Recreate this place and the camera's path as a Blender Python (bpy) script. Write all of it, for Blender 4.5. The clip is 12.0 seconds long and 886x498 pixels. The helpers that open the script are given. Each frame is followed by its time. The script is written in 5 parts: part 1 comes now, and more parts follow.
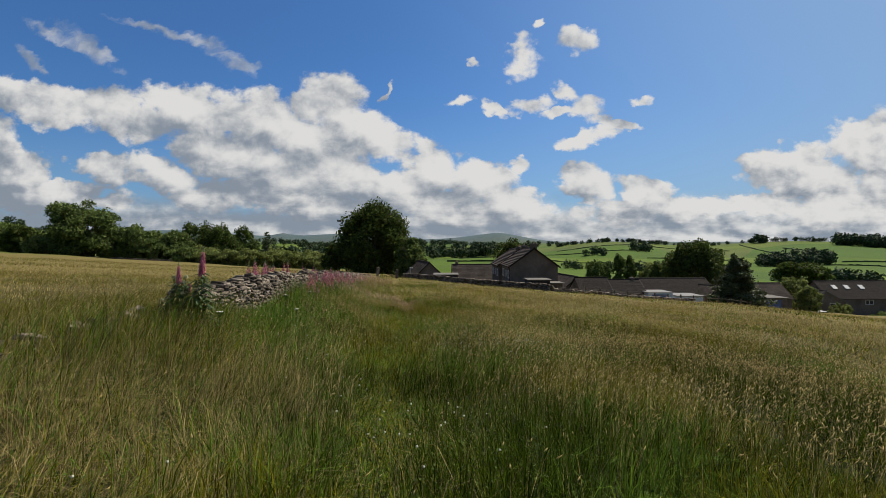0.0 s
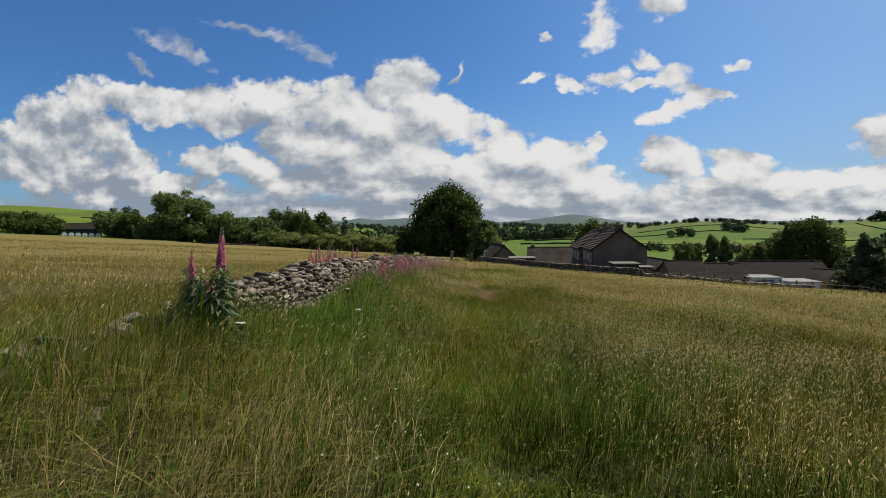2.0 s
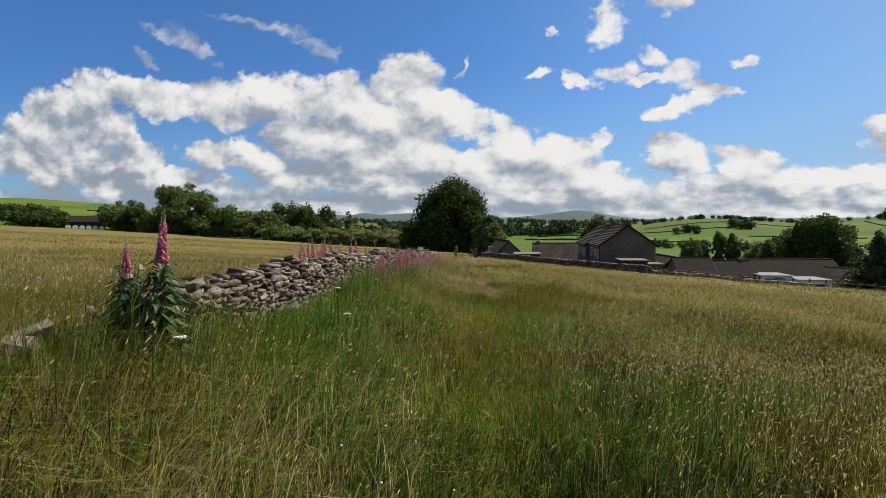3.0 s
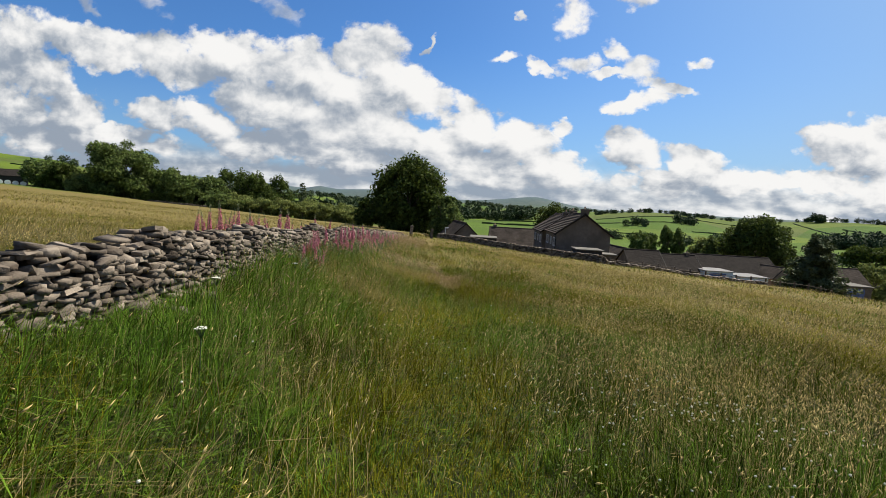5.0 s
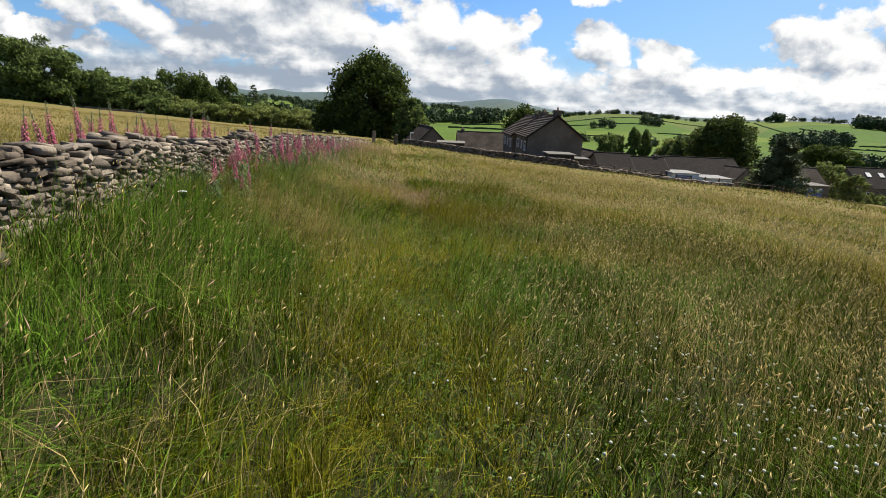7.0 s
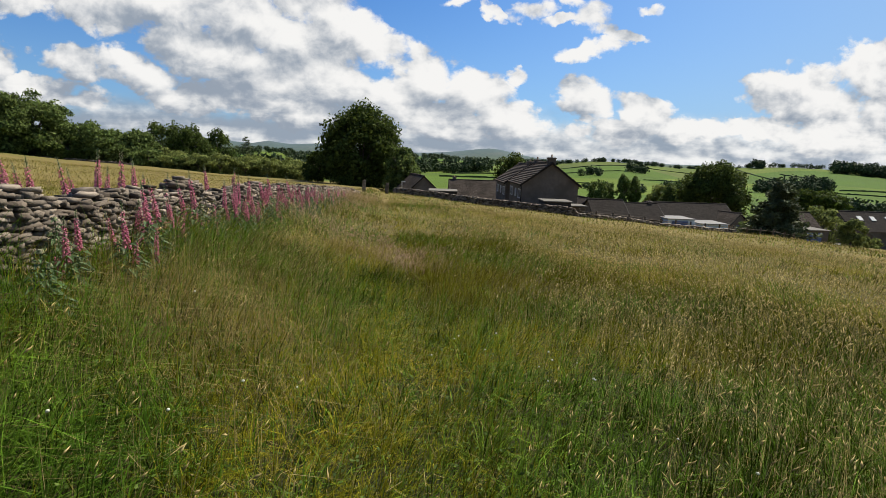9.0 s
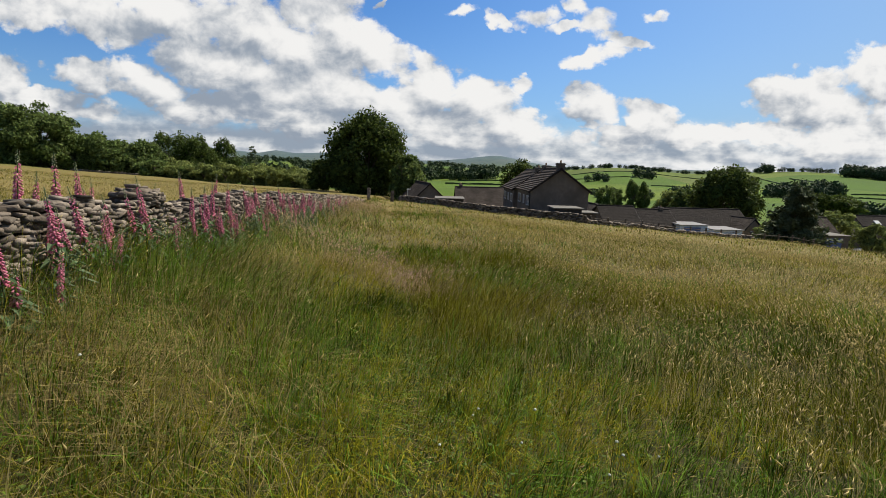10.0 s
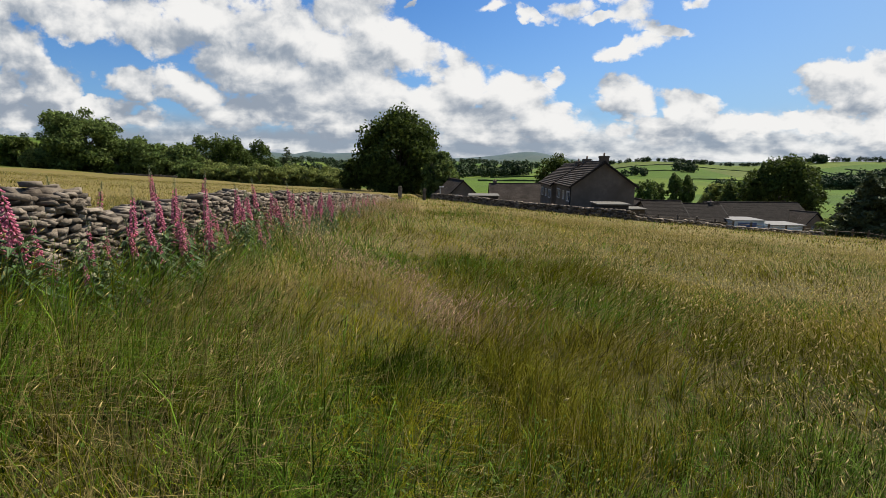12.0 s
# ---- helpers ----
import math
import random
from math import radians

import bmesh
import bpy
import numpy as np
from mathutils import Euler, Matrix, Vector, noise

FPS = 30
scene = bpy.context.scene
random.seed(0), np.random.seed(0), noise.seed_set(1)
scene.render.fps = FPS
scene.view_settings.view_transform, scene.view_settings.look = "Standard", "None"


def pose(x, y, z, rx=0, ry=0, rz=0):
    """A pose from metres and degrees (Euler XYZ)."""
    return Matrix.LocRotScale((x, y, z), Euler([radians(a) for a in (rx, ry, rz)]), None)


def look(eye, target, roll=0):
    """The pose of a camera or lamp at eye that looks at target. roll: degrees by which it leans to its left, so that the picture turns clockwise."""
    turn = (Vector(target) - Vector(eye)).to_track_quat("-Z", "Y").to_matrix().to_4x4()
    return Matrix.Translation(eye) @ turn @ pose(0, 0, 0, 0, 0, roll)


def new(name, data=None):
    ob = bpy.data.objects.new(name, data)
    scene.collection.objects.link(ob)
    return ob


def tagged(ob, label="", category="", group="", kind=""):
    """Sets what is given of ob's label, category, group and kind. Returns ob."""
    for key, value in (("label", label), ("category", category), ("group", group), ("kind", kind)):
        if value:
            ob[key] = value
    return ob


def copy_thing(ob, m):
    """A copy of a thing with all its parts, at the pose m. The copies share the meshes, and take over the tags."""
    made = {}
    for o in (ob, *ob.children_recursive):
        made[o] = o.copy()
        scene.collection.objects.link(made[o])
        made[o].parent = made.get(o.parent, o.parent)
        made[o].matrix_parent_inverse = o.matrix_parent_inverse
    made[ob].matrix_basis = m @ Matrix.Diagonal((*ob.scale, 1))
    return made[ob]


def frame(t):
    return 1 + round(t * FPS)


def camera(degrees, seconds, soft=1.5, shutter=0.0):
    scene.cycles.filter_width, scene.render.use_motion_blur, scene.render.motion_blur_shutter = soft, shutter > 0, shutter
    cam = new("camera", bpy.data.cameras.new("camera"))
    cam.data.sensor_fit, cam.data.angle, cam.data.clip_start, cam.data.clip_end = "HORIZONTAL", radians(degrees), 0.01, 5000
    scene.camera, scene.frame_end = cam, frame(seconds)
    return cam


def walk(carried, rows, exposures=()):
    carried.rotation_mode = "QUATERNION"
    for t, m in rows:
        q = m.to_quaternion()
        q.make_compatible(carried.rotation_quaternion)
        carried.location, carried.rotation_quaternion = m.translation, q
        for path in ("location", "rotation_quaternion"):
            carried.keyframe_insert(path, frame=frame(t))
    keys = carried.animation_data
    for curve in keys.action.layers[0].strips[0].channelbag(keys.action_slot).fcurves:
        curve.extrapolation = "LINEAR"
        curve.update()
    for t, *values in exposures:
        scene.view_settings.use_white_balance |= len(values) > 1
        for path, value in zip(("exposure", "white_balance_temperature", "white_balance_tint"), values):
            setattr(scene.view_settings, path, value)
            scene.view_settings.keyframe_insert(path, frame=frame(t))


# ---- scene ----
PATH = [
    (0.0, pose(0.000, 0.000, 1.550, 89.33, 0.08, -0.00)),
    (0.5, pose(-0.041, 0.529, 1.527, 88.83, 0.58, 2.66)),
    (1.0, pose(-0.151, 1.051, 1.513, 88.43, 0.95, 5.76)),
    (1.5, pose(-0.277, 1.556, 1.497, 88.15, 0.97, 6.85)),
    (2.0, pose(-0.447, 2.024, 1.494, 87.28, 0.80, 8.98)),
    (2.5, pose(-0.537, 2.483, 1.458, 86.94, 0.70, 9.79)),
    (4.5, pose(-0.738, 4.213, 1.386, 85.31, -2.26, 6.03)),
    (5.0, pose(-0.696, 4.676, 1.351, 84.30, -3.08, 4.31)),
    (5.5, pose(-0.665, 5.136, 1.330, 82.36, -3.03, 2.59)),
    (6.0, pose(-0.651, 5.632, 1.293, 78.97, -1.99, 1.88)),
    (6.5, pose(-0.723, 6.106, 1.261, 67.77, -1.74, 0.95)),
    (7.0, pose(-0.803, 6.563, 1.249, 72.93, -2.43, 0.06)),
    (7.5, pose(-0.889, 7.044, 1.244, 76.04, -2.47, -0.80)),
    (9.5, pose(-0.931, 9.489, 1.030, 79.33, -1.68, -0.89)),
    (10.0, pose(-0.937, 10.105, 0.999, 79.71, -1.40, -0.37)),
    (10.5, pose(-1.005, 10.685, 0.951, 79.67, -1.37, 0.30)),
    (11.0, pose(-1.030, 11.276, 0.905, 79.53, -0.90, 2.23)),
    (11.5, pose(-1.144, 11.781, 0.881, 79.39, -0.50, 2.87)),
    (12.0, pose(-1.145, 12.315, 0.841, 79.36, -0.23, 3.54)),
]

cam = camera(87.94, 12.0, soft=0.5)
walk(cam, PATH, ((0.0, 0.5), (1.5, 0.58), (2.5, 0.68), (4.5, 0.90), (5.5, 0.84), (6.5, 0.75), (7.0, 1.08), (7.5, 1.12), (9.5, 0.82), (12.0, 0.83)))

# ---- sky, sun ----
SUN_EL, SUN_AZ = 52.0, 48.0
world = bpy.data.worlds.new("sky")
scene.world = world
world.use_nodes = True
WT = world.node_tree


def wn(kind, *links, **props):
    n = WT.nodes.new("ShaderNode" + kind)
    for k, v in props.items():
        setattr(n, k, v)
    for i, v in enumerate(links):
        if v is None:
            continue
        if isinstance(v, bpy.types.NodeSocket):
            WT.links.new(v, n.inputs[i])
        else:
            n.inputs[i].default_value = v
    return n.outputs[0]


def wm(op, a, b=0.0, c=0.0, clamp=False):
    return wn("Math", a, b, c, operation=op, use_clamp=clamp)


def wv(op, a, b):
    return wn("VectorMath", a, b, operation=op)


def wstep(x, lo, hi):
    n = WT.nodes.new("ShaderNodeMapRange")
    n.interpolation_type = "SMOOTHSTEP"
    WT.links.new(x, n.inputs[0])
    n.inputs[1].default_value, n.inputs[2].default_value = lo, hi
    return n.outputs[0]


def wmix(f, a, b):
    n = WT.nodes.new("ShaderNodeMix")
    n.data_type = "RGBA"
    for s, v in ((n.inputs[0], f), (n.inputs[6], a), (n.inputs[7], b)):
        if isinstance(v, bpy.types.NodeSocket):
            WT.links.new(v, s)
        else:
            s.default_value = v
    return n.outputs[2]


def wnoise(vec, scale, detail, rough=0.55):
    n = WT.nodes.new("ShaderNodeTexNoise")
    WT.links.new(vec, n.inputs["Vector"])
    n.inputs["Scale"].default_value, n.inputs["Detail"].default_value, n.inputs["Roughness"].default_value = scale, detail, rough
    return n.outputs[0]


def wnoise_colour(vec, scale):
    n = WT.nodes.new("ShaderNodeTexNoise")
    WT.links.new(vec, n.inputs["Vector"])
    n.inputs["Scale"].default_value, n.inputs["Detail"].default_value = scale, 4.0
    return wn("VectorMath", n.outputs["Color"], (-0.5, -0.5, -0.5), operation="ADD")


sky = WT.nodes.new("ShaderNodeTexSky")
sky.sky_type, sky.sun_disc = "NISHITA", False
sky.sun_elevation, sky.sun_rotation = radians(SUN_EL), radians(SUN_AZ)
sky.air_density, sky.dust_density, sky.ozone_density = 1.0, 0.9, 3.0
tc = WT.nodes.new("ShaderNodeTexCoord")
sep = WT.nodes.new("ShaderNodeSeparateXYZ")
WT.links.new(tc.outputs["Generated"], sep.inputs[0])
sx, sy, sz = sep.outputs
# flat sky chart: sideways u and height v of a direction, per unit ahead
ahead = wm("MAXIMUM", wm("ABSOLUTE", sy), 0.25)
u, v = wm("DIVIDE", sx, ahead), wm("DIVIDE", sz, ahead)
chart = wn("CombineXYZ", u, v, wm("MULTIPLY", sy, 0.6))
# clouds are flatter towards the horizon
stretch = wn("CombineXYZ", wm("MULTIPLY", u, 1.0), wm("MULTIPLY", wm("POWER", wm("MAXIMUM", v, 0.0), 0.8), 1.25), wm("MULTIPLY", sy, 0.6))
n_mid = wnoise(stretch, 8.0, 6.0, 0.6)
n_fine = wnoise(stretch, 26.0, 5.0, 0.62)
# heaped clouds as ellipses on the chart: middle, half widths and tilt
UPPER = ((-0.935, 0.316, 0.123, 0.052, -22), (-0.830, 0.297, 0.148, 0.052, -15), (-0.701, 0.279, 0.160, 0.057, -12), (-0.559, 0.279, 0.148, 0.064, -14), (-0.424, 0.267, 0.129, 0.074, -6),
        (-0.239, 0.279, 0.089, 0.086, 0), (-0.276, 0.217, 0.148, 0.074, -15), (-0.134, 0.224, 0.092, 0.064, -28), (-0.042, 0.168, 0.092, 0.055, -28), (0.073, 0.137, 0.099, 0.057, -10),
        (0.161, 0.082, 0.105, 0.049, -18), (-0.473, 0.199, 0.135, 0.074, -12), (-0.325, 0.150, 0.185, 0.064, 0))
LOWER = ((-1.033, 0.258, 0.111, 0.059, -10), (-0.978, 0.209, 0.086, 0.037, -20), (-1.200, 0.199, 0.185, 0.111, 0), (-0.892, 0.094, 0.246, 0.037, 0), (-1.039, 0.334, 0.111, 0.049, -20),
         (-0.935, 0.156, 0.089, 0.059, 0), (-1.076, 0.162, 0.135, 0.074, 0), (-1.126, 0.297, 0.135, 0.074, -10), (-0.830, 0.107, 0.123, 0.032, -6), (-0.738, 0.162, 0.074, 0.039, -12),
        (-0.596, 0.143, 0.111, 0.044, -14), (-0.473, 0.107, 0.135, 0.044, 0), (-0.153, 0.125, 0.160, 0.057, -10), (0.007, 0.076, 0.148, 0.049, 0), (-0.276, 0.082, 0.172, 0.042, 0))
RIGHT = ((0.309, 0.123, 0.069, 0.047, 0), (0.358, 0.070, 0.111, 0.037, 0), (0.451, 0.107, 0.086, 0.034, -22), (0.506, 0.070, 0.086, 0.032, 0), (0.672, 0.076, 0.148, 0.027, 3),
        (0.752, 0.174, 0.105, 0.049, 12), (0.808, 0.143, 0.135, 0.054, 6), (0.925, 0.205, 0.111, 0.071, 12), (0.956, 0.107, 0.148, 0.074, 0), (0.857, 0.076, 0.148, 0.042, 0),
        (1.128, 0.236, 0.172, 0.135, 0))
SMALL = ((0.170, 0.402, 0.044, 0.042, -35), (0.161, 0.435, 0.022, 0.025, 0), (0.211, 0.472, 0.012, 0.011, 0), (0.296, 0.433, 0.041, 0.026, -12), (0.073, 0.384, 0.011, 0.011, 0),
        (0.034, 0.312, 0.030, 0.011, 4), (0.112, 0.297, 0.033, 0.011, -35), (0.190, 0.297, 0.044, 0.018, 4), (0.270, 0.325, 0.030, 0.018, -35), (0.248, 0.279, 0.054, 0.010, 0),
        (0.325, 0.288, 0.039, 0.025, -8), (0.383, 0.256, 0.052, 0.009, -8), (0.321, 0.232, 0.071, 0.015, 14), (0.278, 0.217, 0.037, 0.015, 0), (0.424, 0.310, 0.028, 0.011, 0),
        (0.167, 0.166, 0.025, 0.014, 0), (-0.116, 0.325, 0.006, 0.018, -25))
THIN = ((-0.830, 0.451, 0.074, 0.017, -28), (-0.768, 0.427, 0.074, 0.022, -35), (-0.608, 0.464, 0.111, 0.011, -14), (-0.491, 0.414, 0.092, 0.020, -33), (-0.448, 0.390, 0.049, 0.017, -30),
        (-0.892, 0.396, 0.049, 0.017, -40))


def union(vec, clouds, grow=1.0):
    """Height of the nearest heap at vec: 1 at its middle, 0 at its rim."""
    top = None
    for u0, v0, ru, rv, tilt in clouds:
        m = WT.nodes.new("ShaderNodeMapping")
        m.vector_type = "TEXTURE"
        m.inputs[1].default_value, m.inputs[2].default_value, m.inputs[3].default_value = (u0, v0, 0), (0, 0, radians(tilt)), (ru * grow, rv * grow, 1e4)
        # each heap leans a hair on the one before, which keeps the shader's stack small
        WT.links.new(vec if top is None else wn("VectorMath", top, (1e-6, 0.0, 0.0), vec, operation="MULTIPLY_ADD"), m.inputs[0])
        d = WT.nodes.new("ShaderNodeVectorMath")
        d.operation = "DOT_PRODUCT"
        WT.links.new(m.outputs[0], d.inputs[0])
        WT.links.new(m.outputs[0], d.inputs[1])
        top = d.outputs["Value"] if top is None else wm("MINIMUM", top, d.outputs["Value"])
    return wm("SUBTRACT", 1.0, wm("MINIMUM", top, 2.5))


def billow(vec, scale):
    """Heaped round lumps in several sizes."""
    n = WT.nodes.new("ShaderNodeTexVoronoi")
    n.voronoi_dimensions, n.feature, n.normalize = "2D", "SMOOTH_F1", True
    n.inputs["Smoothness"].default_value = 0.3
    WT.links.new(vec, n.inputs["Vector"])
    n.inputs["Scale"].default_value, n.inputs["Detail"].default_value, n.inputs["Roughness"].default_value, n.inputs["Lacunarity"].default_value = scale, 4.0, 0.5, 2.3
    return wm("SUBTRACT", 1.0, n.outputs["Distance"])


flat = wn("CombineXYZ", u, v, 0.0)
swirl = wn("VectorMath", flat, wv("MULTIPLY", wnoise_colour(stretch, 8.0), (0.085, 0.065, 0.0)), operation="ADD")
swirl = wn("VectorMath", swirl, wv("MULTIPLY", wnoise_colour(stretch, 34.0), (0.042, 0.036, 0.0)), operation="ADD")
curl = wn("VectorMath", stretch, wv("MULTIPLY", wnoise_colour(stretch, 9.0), (0.05, 0.05, 0.0)), operation="ADD")
lumps = billow(curl, 9.0)
BANK = UPPER + LOWER + RIGHT
heap = union(swirl, BANK, 1.06)
rag = wm("ADD", wm("MULTIPLY", wm("SUBTRACT", lumps, 0.72), 1.6), wm("MULTIPLY", wm("SUBTRACT", n_mid, 0.5), 1.7))
rag = wm("ADD", rag, wm("MULTIPLY", wm("SUBTRACT", n_fine, 0.5), 0.9))
dens = wm("ADD", heap, rag)
puff = wm("ADD", union(swirl, SMALL, 1.22), wm("MULTIPLY", rag, 1.5))
wisp = wm("ADD", union(swirl, THIN, 1.15), wm("MULTIPLY", wm("SUBTRACT", wnoise(wv("MULTIPLY", swirl, (9.0, 26.0, 1.0)), 1.0, 5.0), 0.5), 3.2))
cover = wm("MAXIMUM", wstep(dens, 0.0, 0.5), wstep(puff, 0.0, 0.85))
cover = wm("MAXIMUM", cover, wm("MULTIPLY", wstep(wisp, 0.0, 1.3), 0.7))
low_sheet = wm("MULTIPLY", wstep(v, 0.15, 0.05), wstep(wm("ADD", wm("SUBTRACT", 0.13, v), wm("MULTIPLY", wm("SUBTRACT", n_mid, 0.5), 0.16)), 0.0, 0.07))
cover = wm("MAXIMUM", cover, wm("MULTIPLY", low_sheet, 0.94))
# the upper, sunward side of each heap and lump is white, the rest grey
sunward = wn("VectorMath", swirl, (0.012, 0.034, 0.0), operation="ADD")
body = wm("SUBTRACT", wm("MAXIMUM", heap, 0.0), wm("MAXIMUM", union(sunward, BANK, 1.06), 0.0))
lit = wn("VectorMath", curl, (0.016, 0.030, 0.0), operation="ADD")
relief = wm("SUBTRACT", lumps, billow(lit, 9.0))
shift3 = wn("VectorMath", stretch, (0.030, 0.05, 0.0), operation="ADD")
relief3 = wm("SUBTRACT", wnoise(stretch, 7.0, 3.0, 0.5), wnoise(shift3, 7.0, 3.0, 0.5))
bands = wnoise(wv("MULTIPLY", chart, (2.2, 22.0, 1.0)), 1.0, 4.0)
tone = wm("ADD", wm("ADD", wm("MULTIPLY", relief, 2.4), wm("MULTIPLY", body, 0.62)), wm("MULTIPLY", relief3, 2.2))
tone = wm("SUBTRACT", tone, wm("MULTIPLY", wm("MULTIPLY", wm("SUBTRACT", bands, 0.44), wstep(v, 0.17, 0.05)), 2.0))
tone = wm("ADD", tone, wm("SUBTRACT", 0.72, wm("MULTIPLY", wm("MULTIPLY", wstep(v, 0.20, 0.06), wstep(u, 0.25, -0.5)), 0.22)))
tone = wm("ADD", tone, wm("MULTIPLY", wstep(puff, 0.0, 0.3), 0.25))
tone = wm("ADD", tone, wm("MULTIPLY", wstep(v, 0.13, 0.03), 0.18))
tone = wm("ADD", tone, wm("MULTIPLY", wm("SUBTRACT", n_fine, 0.5), 0.12))
tone = wm("ADD", tone, wm("MULTIPLY", wm("MAXIMUM", wm("MINIMUM", u, 0.6), -1.2), 0.26))
cloud = wmix(wstep(tone, -0.15, 1.30), (0.40, 0.47, 0.57, 1), (1.20, 1.19, 1.17, 1))
blue = wv("MULTIPLY", sky.outputs[0], (0.064, 0.112, 0.164))
hazy = wmix(wm("ADD", wm("MULTIPLY", wstep(v, 0.35, 0.0), 0.35), wm("MULTIPLY", wstep(u, -0.2, 1.2), 0.62), 0.0, True), blue, (0.50, 0.72, 0.98, 1))
final = wmix(cover, hazy, cloud)
bg = WT.nodes["Background"]
WT.links.new(final, bg.inputs[0])
bg.inputs[1].default_value = 0.42
sun = new("sun", bpy.data.lights.new("sun", "SUN"))
sun.data.energy, sun.data.angle, sun.data.color = 5.0, radians(0.5), (1.0, 0.92, 0.78)
sd = Vector((math.sin(radians(SUN_AZ)) * math.cos(radians(SUN_EL)), math.cos(radians(SUN_AZ)) * math.cos(radians(SUN_EL)), math.sin(radians(SUN_EL))))
sun.matrix_world = look(sd * 100, (0, 0, 0))

# ---- materials ----
def material(name, c1, c2, scale=4.0, rough=0.85, bump=0.3, c3=None, scale3=0.6, island=0.0, per_object=0.0, through_light=0.0, metal=0.0, fine=12.0, gloss=0.3):
    """Two-tone noise surface with a second, larger stain tone and fine relief."""
    m = bpy.data.materials.new(name)
    m.use_nodes = True
    nt = m.node_tree
    p = nt.nodes["Principled BSDF"]
    p.inputs["Roughness"].default_value, p.inputs["Metallic"].default_value = rough, metal
    p.inputs["Specular IOR Level"].default_value = gloss
    geo = nt.nodes.new("ShaderNodeNewGeometry")

    def nz(sc, det=4.0):
        n = nt.nodes.new("ShaderNodeTexNoise")
        nt.links.new(geo.outputs["Position"], n.inputs["Vector"])
        n.inputs["Scale"].default_value, n.inputs["Detail"].default_value = sc, det
        return n.outputs[0]

    def mix(f, a, b):
        n = nt.nodes.new("ShaderNodeMix")
        n.data_type = "RGBA"
        for s, v in ((n.inputs[0], f), (n.inputs[6], a), (n.inputs[7], b)):
            if isinstance(v, bpy.types.NodeSocket):
                nt.links.new(v, s)
            else:
                s.default_value = v
        return n.outputs[2]

    def ramp(x, lo, hi):
        n = nt.nodes.new("ShaderNodeMapRange")
        nt.links.new(x, n.inputs[0])
        n.inputs[1].default_value, n.inputs[2].default_value = lo, hi
        return n.outputs[0]

    col = mix(ramp(nz(scale), 0.3, 0.7), (*c1, 1), (*c2, 1))
    if c3:
        col = mix(ramp(nz(scale3, 3.0), 0.45, 0.65), col, (*c3, 1))
    for amount, src in ((island, geo.outputs["Random Per Island"]), (per_object, None)):
        if amount:
            if src is None:
                src = nt.nodes.new("ShaderNodeObjectInfo").outputs["Random"]
            hsv = nt.nodes.new("ShaderNodeHueSaturation")
            nt.links.new(ramp(src, 0, 1), hsv.inputs["Value"])
            hsv.inputs["Value"].links[0].from_node.inputs[3].default_value = 1 - amount
            hsv.inputs["Value"].links[0].from_node.inputs[4].default_value = 1 + amount
            nt.links.new(col, hsv.inputs["Color"])
            col = hsv.outputs[0]
    nt.links.new(col, p.inputs["Base Color"])
    if bump:
        b = nt.nodes.new("ShaderNodeBump")
        b.inputs["Strength"].default_value = bump
        b.inputs["Distance"].default_value = 0.02
        nt.links.new(nz(scale * fine / 4.0, 6.0), b.inputs["Height"])
        nt.links.new(b.outputs[0], p.inputs["Normal"])
    if through_light:
        t = nt.nodes.new("ShaderNodeBsdfTranslucent")
        nt.links.new(col, t.inputs[0])
        x = nt.nodes.new("ShaderNodeMixShader")
        x.inputs[0].default_value = through_light
        nt.links.new(p.outputs[0], x.inputs[1])
        nt.links.new(t.outputs[0], x.inputs[2])
        nt.links.new(x.outputs[0], nt.nodes["Material Output"].inputs[0])
    return m


M_BLADE = material("meadow_grass", (0.086, 0.096, 0.004), (0.124, 0.118, 0.006), 0.9, 0.7, 0, (0.160, 0.140, 0.014), 0.22, island=0.85, through_light=0.25, gloss=0.04)
M_LUSH = material("lush_grass", (0.060, 0.124, 0.011), (0.102, 0.166, 0.015), 1.2, 0.7, 0, island=0.9, through_light=0.3, gloss=0.06)
M_DARK_GRASS = material("dark_grass", (0.026, 0.044, 0.002), (0.044, 0.064, 0.003), 1.0, 0.7, 0, island=0.9, through_light=0.2, gloss=0.03)
M_GOLD = material("yellow_green_grass", (0.196, 0.196, 0.009), (0.240, 0.210, 0.016), 1.1, 0.7, 0, island=0.7, through_light=0.32, gloss=0.04)
M_STRAW = material("straw_grass", (0.330, 0.260, 0.110), (0.220, 0.170, 0.062), 1.5, 0.7, 0, island=0.65, through_light=0.3, gloss=0.12)
M_CLOVERLEAF = material("clover_leaf", (0.045, 0.075, 0.012), (0.065, 0.095, 0.016), 3.0, 0.7, 0, island=0.4, through_light=0.1, gloss=0.1)
M_HEAD = material("seed_heads", (0.460, 0.375, 0.170), (0.330, 0.260, 0.100), 1.2, 0.7, 0, (0.350, 0.260, 0.090), 0.3, island=0.5, through_light=0.4, gloss=0.1)
M_FESCUE = material("fescue_heads", (0.42, 0.265, 0.185), (0.34, 0.22, 0.145), 2.0, 0.8, 0, island=0.4, through_light=0.3)
M_CLOVER = material("clover_white", (0.52, 0.52, 0.42), (0.42, 0.42, 0.31), 60, 0.8, 0.3)
M_UMBEL = material("umbel_white", (0.68, 0.68, 0.58), (0.6, 0.6, 0.5), 60, 0.8, 0.1)
M_STONE = material("gritstone", (0.112, 0.092, 0.072), (0.200, 0.168, 0.134), 11.0, 0.95, 0.45, (0.078, 0.062, 0.048), 3.0, per_object=0.5, fine=30, gloss=0.1)
